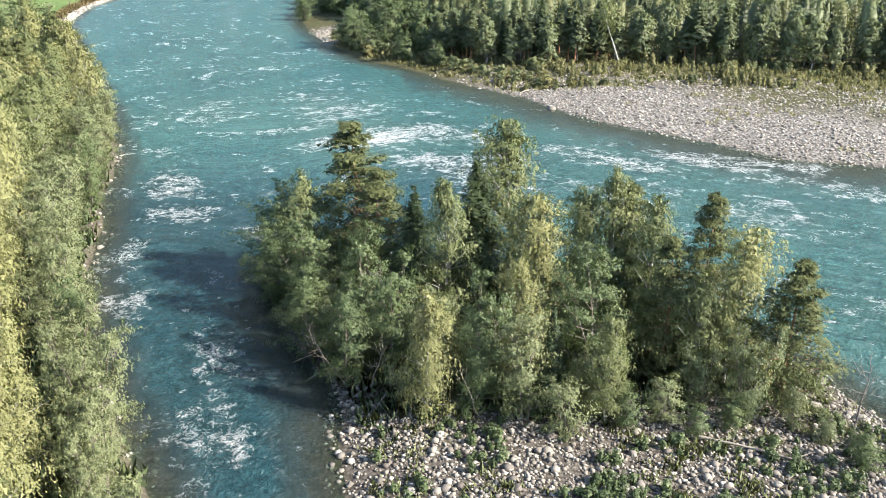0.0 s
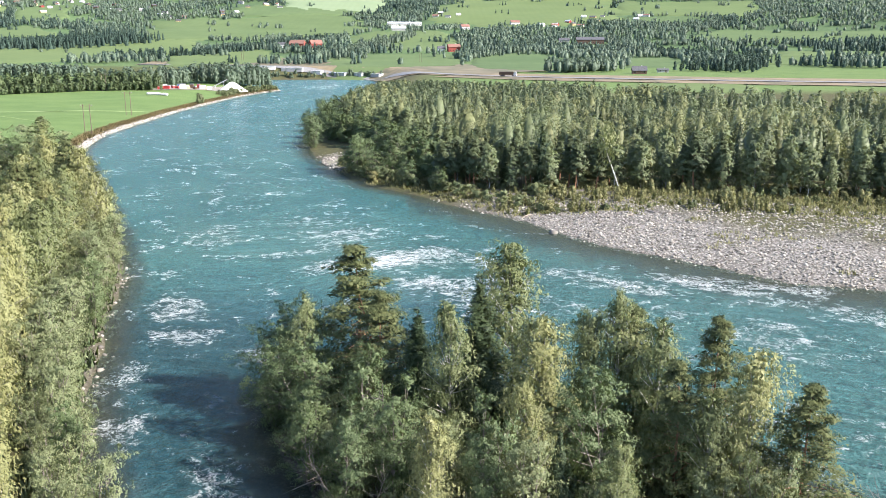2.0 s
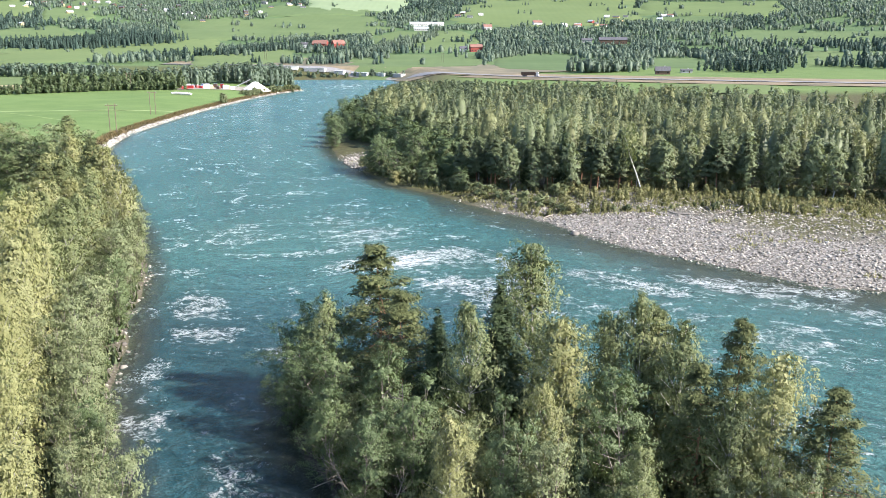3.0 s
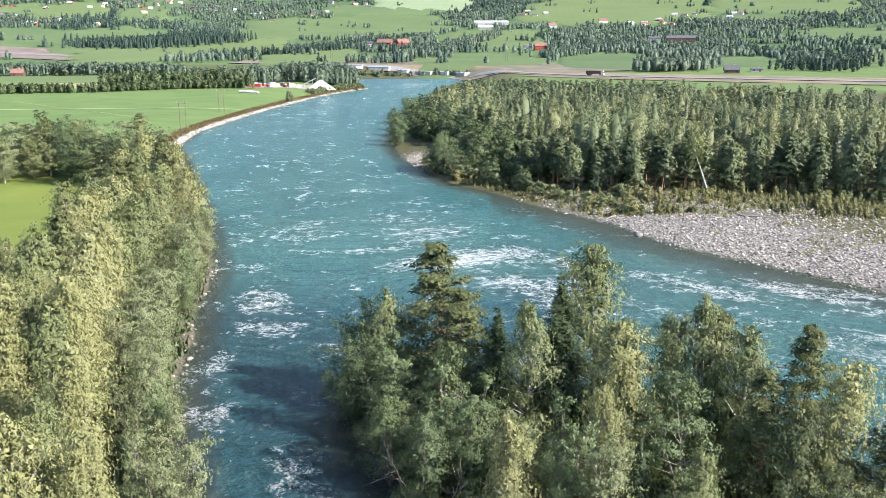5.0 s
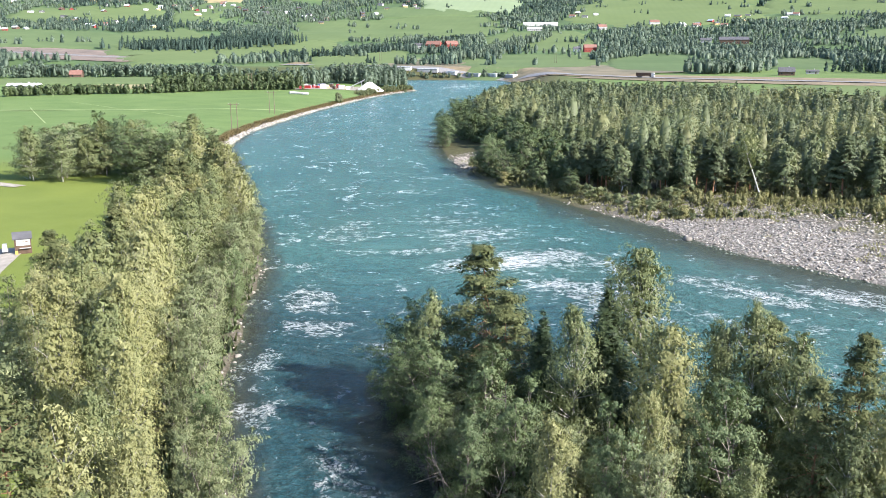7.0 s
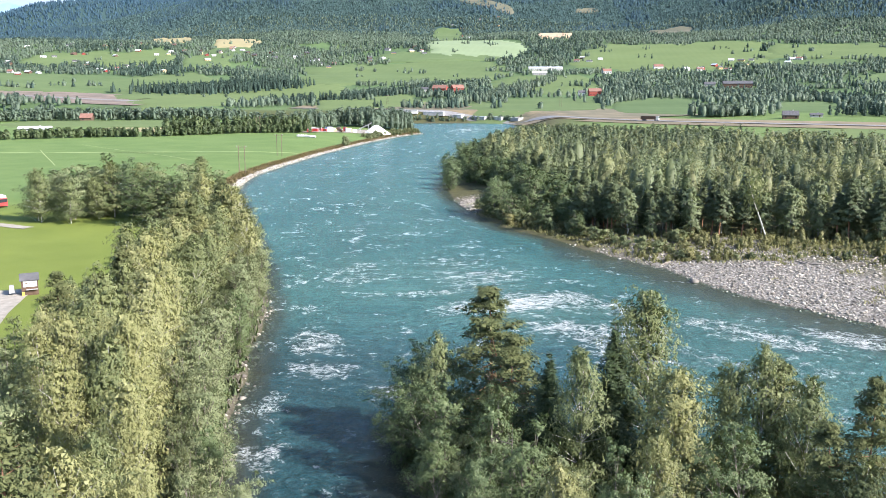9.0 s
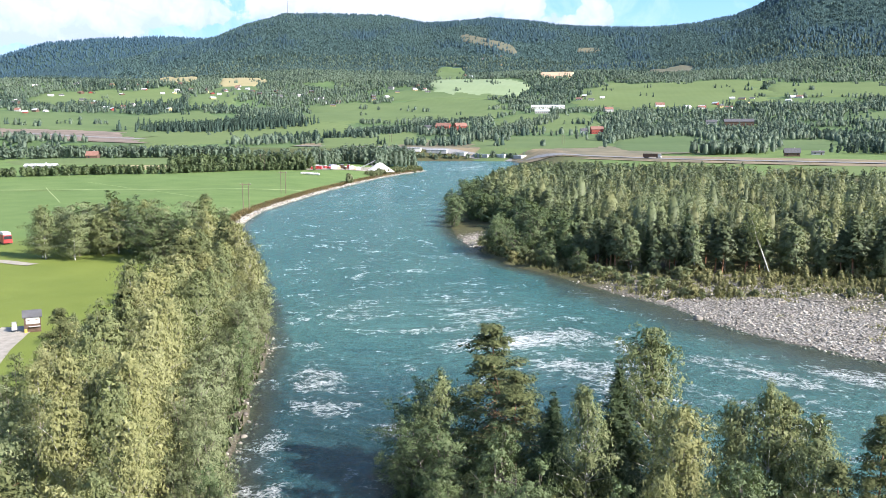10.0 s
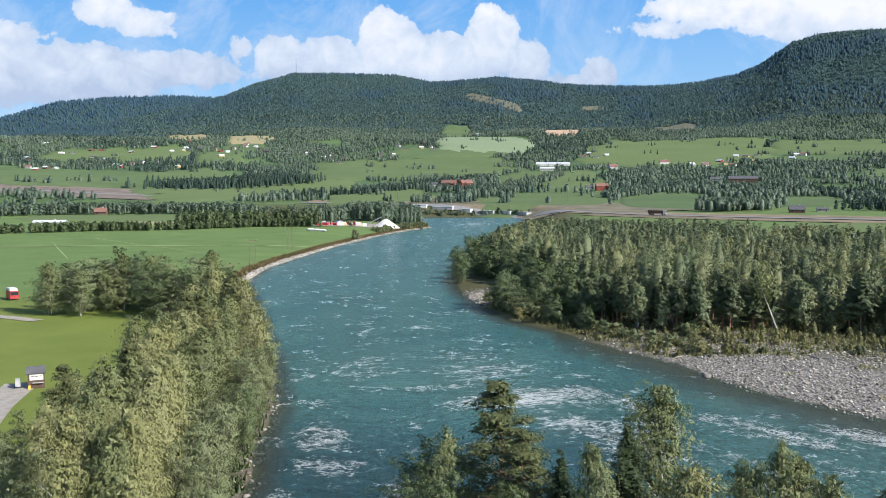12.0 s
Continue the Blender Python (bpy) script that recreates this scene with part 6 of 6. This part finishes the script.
# ---- driftwood and dead trees ----
def wood_piece(name, label, paths, mat=DEAD_WOOD, category="driftwood"):
    return tagged(new(name, mesh_of(name, *joined([tube(p, r, 6) for p, r in paths]), mat, True)), label, category)


def on_ground(pts, lift=0.12):
    return [(x, y, gz(x, y) + lift + dz) for x, y, dz in pts]


wood_piece("log", "long bleached tree trunk lying on the gravel", [(on_ground([(15.6, 43.7, .25), (18.5, 42.6, .15), (21.0, 41.4, .1), (23.4, 39.6, .05)]), [.09, .08, .06, .03]), (on_ground([(20.6, 41.6, .1), (22.0, 41.9, .5)]), [.05, .01])], category="log")


def bare_tree(name, label, x, y, h, seed, lean=(0.0, 0.0), n=9, mat=DEAD_WOOD):
    """A leafless stem with forked twigs."""
    g = np.random.default_rng(seed)
    z0 = gz(x, y)
    path = [(x + lean[0] * t * h + g.normal(0, 0.05), y + lean[1] * t * h + g.normal(0, 0.05), z0 - 0.2 + t * h) for t in np.linspace(0, 1, 6)]
    pieces = [(path, [0.016 * h * (1 - 0.85 * t) for t in np.linspace(0, 1, 6)])]
    for k in range(n):
        t = g.uniform(0.35, 0.97)
        b = np.array([np.interp(t, np.linspace(0, 1, 6), [p[c] for p in path]) for c in range(3)])
        d = g.normal(size=3) * (1, 1, 0.3) + (lean[0], lean[1], 0.5)
        d = d / np.linalg.norm(d) * h * g.uniform(0.12, 0.30)
        pieces.append(([b, b + d * 0.5, b + d + (0, 0, 0.1 * h)], [0.005 * h, 0.0035 * h, 0.0015 * h]))
        pieces.append(([b + d * 0.6, b + d * 1.1 + g.normal(0, 0.05 * h, 3)], [0.003 * h, 0.001 * h]))
    return wood_piece(name, label, pieces, mat, "dead tree")


bare_tree("dead_tree", "grey leafless snag standing on the gravel", 24.6, 43.4, 5.8, 1, (0.12, 0.05), 12, BARK_GREY)
bare_tree("dead_tree", "bare dead sapling leaning over the shore", -8.0, 53.2, 5.2, 2, (-0.35, -0.05), 10, BARK_GREY)
bare_tree("dead_tree", "bare dead sapling leaning over the shore", -6.6, 51.6, 4.5, 3, (-0.55, -0.1), 10, BARK_GREY)
bare_tree("dead_tree", "bare dead sapling leaning over the shore", -5.2, 50.8, 4.2, 4, (0.35, -0.25), 9)
bare_tree("dead_tree", "pale leafless birch stem among the alders", -4.6, 55.0, 8.0, 5, (0.02, 0.0), 7, BARK_GREY)
bare_tree("dead_tree", "leafless sapling beside the front birch", 2.4, 46.6, 4.0, 6, (-0.35, -0.15), 8)
bare_tree("dead_tree", "bare reddish dead branches beside the pine", -6.2, 66.8, 8.6, 7, (0.0, -0.04), 16, BARK_PINE)
for k in range(9):
    x, y = 14 + g.uniform(-6, 40), 161 + g.uniform(-9, 4)
    a, ln = g.uniform(0, 6.28), g.uniform(2, 6)
    wood_piece("driftwood", "bleached driftwood branch stranded on the gravel bar", [(on_ground([(x, y, 0), (x + ln * .5 * math.cos(a), y + ln * .5 * math.sin(a), .15), (x + ln * math.cos(a), y + ln * math.sin(a), .05)], .1), [.16, .12, .05])])
for k in range(7):
    x, y = -9.0 + 0.9 * k + g.uniform(-.5, .5), 56.5 - 1.1 * k + g.uniform(-.8, .8)
    a, ln = g.uniform(2.2, 4.4), g.uniform(1.5, 3.5)
    wood_piece("driftwood", "thin dead branches washed onto the shore", [(on_ground([(x, y, 0.3), (x + ln * .5 * math.cos(a), y + ln * .5 * math.sin(a), .25), (x + ln * math.cos(a), y + ln * math.sin(a), .0)], .1), [.05, .04, .015])])
# leaning birch at the edge of the far wood
lx, ly = 36.8, 178
lean_top = tagged(new("birch_tree"), "leaning white birch stem at the wood's edge", "tree")
lean_top.location = (lx, ly, gz(lx, ly))
part("trunk", *tube([(0, 0, -.3), (-1.6, 0, 4), (-3.0, 0, 7.5), (-4.0, 0, 11)], [.16, .14, .1, .04], 7), BARK_BIRCH, lean_top)
part("crown", *leaves(np.array([-3.4, 0, 9.0]) + g.normal(size=(420, 3)) * (1.1, 1.1, 2.0), 0.42, g, 1.6, 0.5), LEAF_BIRCH, lean_top)

# ---- stones ----
def stone_material(name, gain):
    m, nt, b = material(name)
    info, geo = nt.nodes.new("ShaderNodeObjectInfo"), nt.nodes.new("ShaderNodeNewGeometry")
    pick = calc(nt, "FRACT", calc(nt, "ADD", info.outputs["Random"], geo.outputs["Random Per Island"]))
    col = ramp(nt, pick, *[(q, tuple(min(0.8, gain * v) for v in c)) for q, c in ((0.0, (0.088, 0.076, 0.062)), (0.4, (0.198, 0.182, 0.150)), (0.75, (0.322, 0.298, 0.248)), (1.0, (0.535, 0.498, 0.425)))])
    col = mix(nt, calc(nt, "MULTIPLY", noise_node(nt, 5.0, 4, 0.7, geo.outputs["Position"]), 0.5), col, (0.19, 0.165, 0.145))
    nt.links.new(col, b.inputs["Base Color"])
    b.inputs["Roughness"].default_value = 0.8
    bump(nt, b, noise_node(nt, 14.0, 3, 0.6, geo.outputs["Position"]), 0.3, 0.03)
    return m


STONE, STONE_PALE, STONE_WHITE = stone_material("river_stone", 0.95), stone_material("bar_stone", 1.22), stone_material("quarry_stone", 1.25)
gr = (1 + 5**0.5) / 2
ICO_V = np.array([(-1, gr, 0), (1, gr, 0), (-1, -gr, 0), (1, -gr, 0), (0, -1, gr), (0, 1, gr), (0, -1, -gr), (0, 1, -gr), (gr, 0, -1), (gr, 0, 1), (-gr, 0, -1), (-gr, 0, 1)]) / math.hypot(1, gr)
ICO_F = np.array([(0, 11, 5), (0, 5, 1), (0, 1, 7), (0, 7, 10), (0, 10, 11), (1, 5, 9), (5, 11, 4), (11, 10, 2), (10, 7, 6), (7, 1, 8), (3, 9, 4), (3, 4, 2), (3, 2, 6), (3, 6, 8), (3, 8, 9), (4, 9, 5), (2, 4, 11), (6, 2, 10), (8, 6, 7), (9, 8, 1)])
OCT_V = np.array([(1, 0, 0), (0, 1, 0), (-1, 0, 0), (0, -1, 0), (0, 0, 1), (0, 0, -1)], float)
OCT_F = np.array([(0, 1, 4), (1, 2, 4), (2, 3, 4), (3, 0, 4), (1, 0, 5), (2, 1, 5), (3, 2, 5), (0, 3, 5)])


def stone_field(name, label, x, y, size, seed, V0, F0, mat=STONE):
    g = np.random.default_rng(seed)
    n, k = len(x), len(V0)
    sh = V0[None] * (1 + g.uniform(-0.22, 0.22, (n, k, 1)))
    sh = sh * (size[:, None] * np.stack([g.uniform(0.8, 1.25, n), g.uniform(0.7, 1.0, n), g.uniform(0.45, 0.8, n)], -1))[:, None, :]
    a = g.uniform(0, 6.28, n)[:, None]
    X, Y = sh[..., 0] * np.cos(a) - sh[..., 1] * np.sin(a), sh[..., 0] * np.sin(a) + sh[..., 1] * np.cos(a)
    Z = sh[..., 2] + (ground_z(x, y) + 0.2 * size)[:, None]
    V = np.stack([X + x[:, None], Y + y[:, None], Z], -1).reshape(-1, 3)
    F = (F0[None] + (np.arange(n) * k)[:, None, None]).reshape(-1, 3)
    tagged(new(name, mesh_of(name, V, F, mat, True)), label, "stones", kind="stuff")


g = np.random.default_rng(77)
x, y = g.uniform(-8, 34, 26000), g.uniform(33, 58, 26000)
di = signed(ISLAND, x, y)
ok = (di > -1.4) & ((y < 46.5 + 0.12 * x + 4 * fbm(x / 4, y / 4, 8)) | (di < 2.2)) & (g.uniform(0, 1, 26000) < np.where(di < 0.3, 0.3, np.where(y < 38, 0.3, 0.85)))
x, y = x[ok], y[ok]
stone_field("shingle", "rounded grey and white river stones of the island shore", x, y, 0.07 + 0.17 * g.uniform(0, 1, len(x)) ** 2.2, 1, OCT_V, OCT_F)
x, y = g.uniform(-35, 100, 70000), g.uniform(95, 235, 70000)
dr = signed(RIGHT_LAND, x, y)
gap = -signed(EDGE + [(-62, 520), (420, 520), (420, 120)], x, y)
ok = (dr > -1.0) & (gap > np.interp(x, [-40, 0, 20, 60], [3, 5, 9, 9])) & (dr < 48) & (g.uniform(0, 1, 70000) < smooth(-8, 22, x))
x, y = x[ok], y[ok]
stone_field("gravel_bar", "pale pinkish grey cobbles heaped on the river bar", x, y, 0.10 + 0.26 * g.uniform(0, 1, len(x)) ** 2.5, 2, OCT_V, OCT_F, STONE_PALE)
s_ = g.uniform(15, 195, 900)
lb = np.array([bank_point(a, b) for a, b in zip(s_, g.uniform(-1.6, 1.2, 900))])
stone_field("bank_stones", "dark wet stones along the foot of the bank", lb[:, 0], lb[:, 1], 0.10 + 0.3 * g.uniform(0, 1, 900) ** 3, 3, ICO_V, ICO_F)
line = np.array(chaikin(LEFT_BANK[13:20], 2))
ln = np.r_[0, np.cumsum(np.hypot(*np.diff(line, axis=0).T))]
s_ = g.uniform(0, ln[-1], 3800)
o_ = g.uniform(-0.5, 1.5, 3800) * np.interp(s_, [0, 160, 260, ln[-1]], [0.7, 0.8, 1.3, 1.3])
i_ = np.clip(np.searchsorted(ln, s_) - 1, 0, len(line) - 2)
t_ = ((s_ - ln[i_]) / (ln[i_ + 1] - ln[i_]))[:, None]
d_ = line[i_ + 1] - line[i_]
d_ = d_ / np.linalg.norm(d_, axis=1)[:, None]
xy = line[i_] + t_ * (line[i_ + 1] - line[i_]) + np.stack([-d_[:, 1], d_[:, 0]], -1) * o_[:, None]
edge = line[i_] + t_ * (line[i_ + 1] - line[i_]) + np.stack([-d_[:, 1], d_[:, 0]], -1) * g.uniform(2.0, 5.0, (3800, 1))
tufts("bank_grass", "dry brown grass along the top of the stony bank", edge[:1900], 0.6, 0.7, DRY_GRASS, 37, 10)
stone_field("revetment", "white broken rock protecting the meadow bank", xy[:, 0], xy[:, 1], 0.25 + 0.4 * g.uniform(0, 1, 3800) ** 2, 4, OCT_V, OCT_F, STONE_WHITE)

x, y = g.normal(-32, 3.5, 1300), g.normal(235, 7, 1300)
ok = signed(RIGHT_LAND, x, y) > -1
stone_field("spit_stones", "pale stones on the spit below the wood", x[ok], y[ok], 0.15 + 0.35 * g.uniform(0, 1, ok.sum()) ** 2.5, 6, OCT_V, OCT_F, STONE_PALE)

# the larger stones of the island shore, one by one
ground = scene.objects["ground"]
forms = []
for k in range(6):
    v = ICO_V * (1 + g.uniform(-0.2, 0.2, (12, 1))) * (g.uniform(0.9, 1.2), g.uniform(0.75, 1.0), g.uniform(0.5, 0.8))
    forms.append(mesh_of("stone", v, ICO_F, STONE, True))
count = 0
while count < 290:
    x, y = g.uniform(-7.5, 30), g.uniform(37.5, 50)
    di = signed(ISLAND, np.array([x]), np.array([y]))[0]
    if di < -1.5 or (di > 3 and y > 45 + 0.12 * x):
        continue
    sz = 0.16 + 0.22 * g.uniform(0, 1) ** 2
    ob = new("stone", forms[count % 6])
    ob.parent = ground
    ob.matrix_world = pose(x, y, gz(x, y) + 0.25 * sz, g.uniform(-15, 15), g.uniform(-15, 15), g.uniform(0, 360)) @ Matrix.Scale(sz, 4)
    count += 1
for x, y, sz in [(27.1, 46.8, .55), (24.4, 47.9, .6), (25.6, 47.4, .35), (-4.2, 43.1, .3), (-5.9, 46.2, .3), (27.9, 45.6, .4), (-34.3, 78.6, .5), (18.6, 143.0, .9), (-6.5, 43.9, .28)]:
    ob = new("stone", forms[int(sz * 100) % 6])
    ob.parent = ground
    ob.matrix_world = pose(x, y, max(gz(x, y), -0.2) + 0.25 * sz, 0, 0, sz * 900) @ Matrix.Scale(sz, 4)

for m in MODELS:
    for o in list(m.children_recursive) + [m]:
        bpy.data.objects.remove(o)
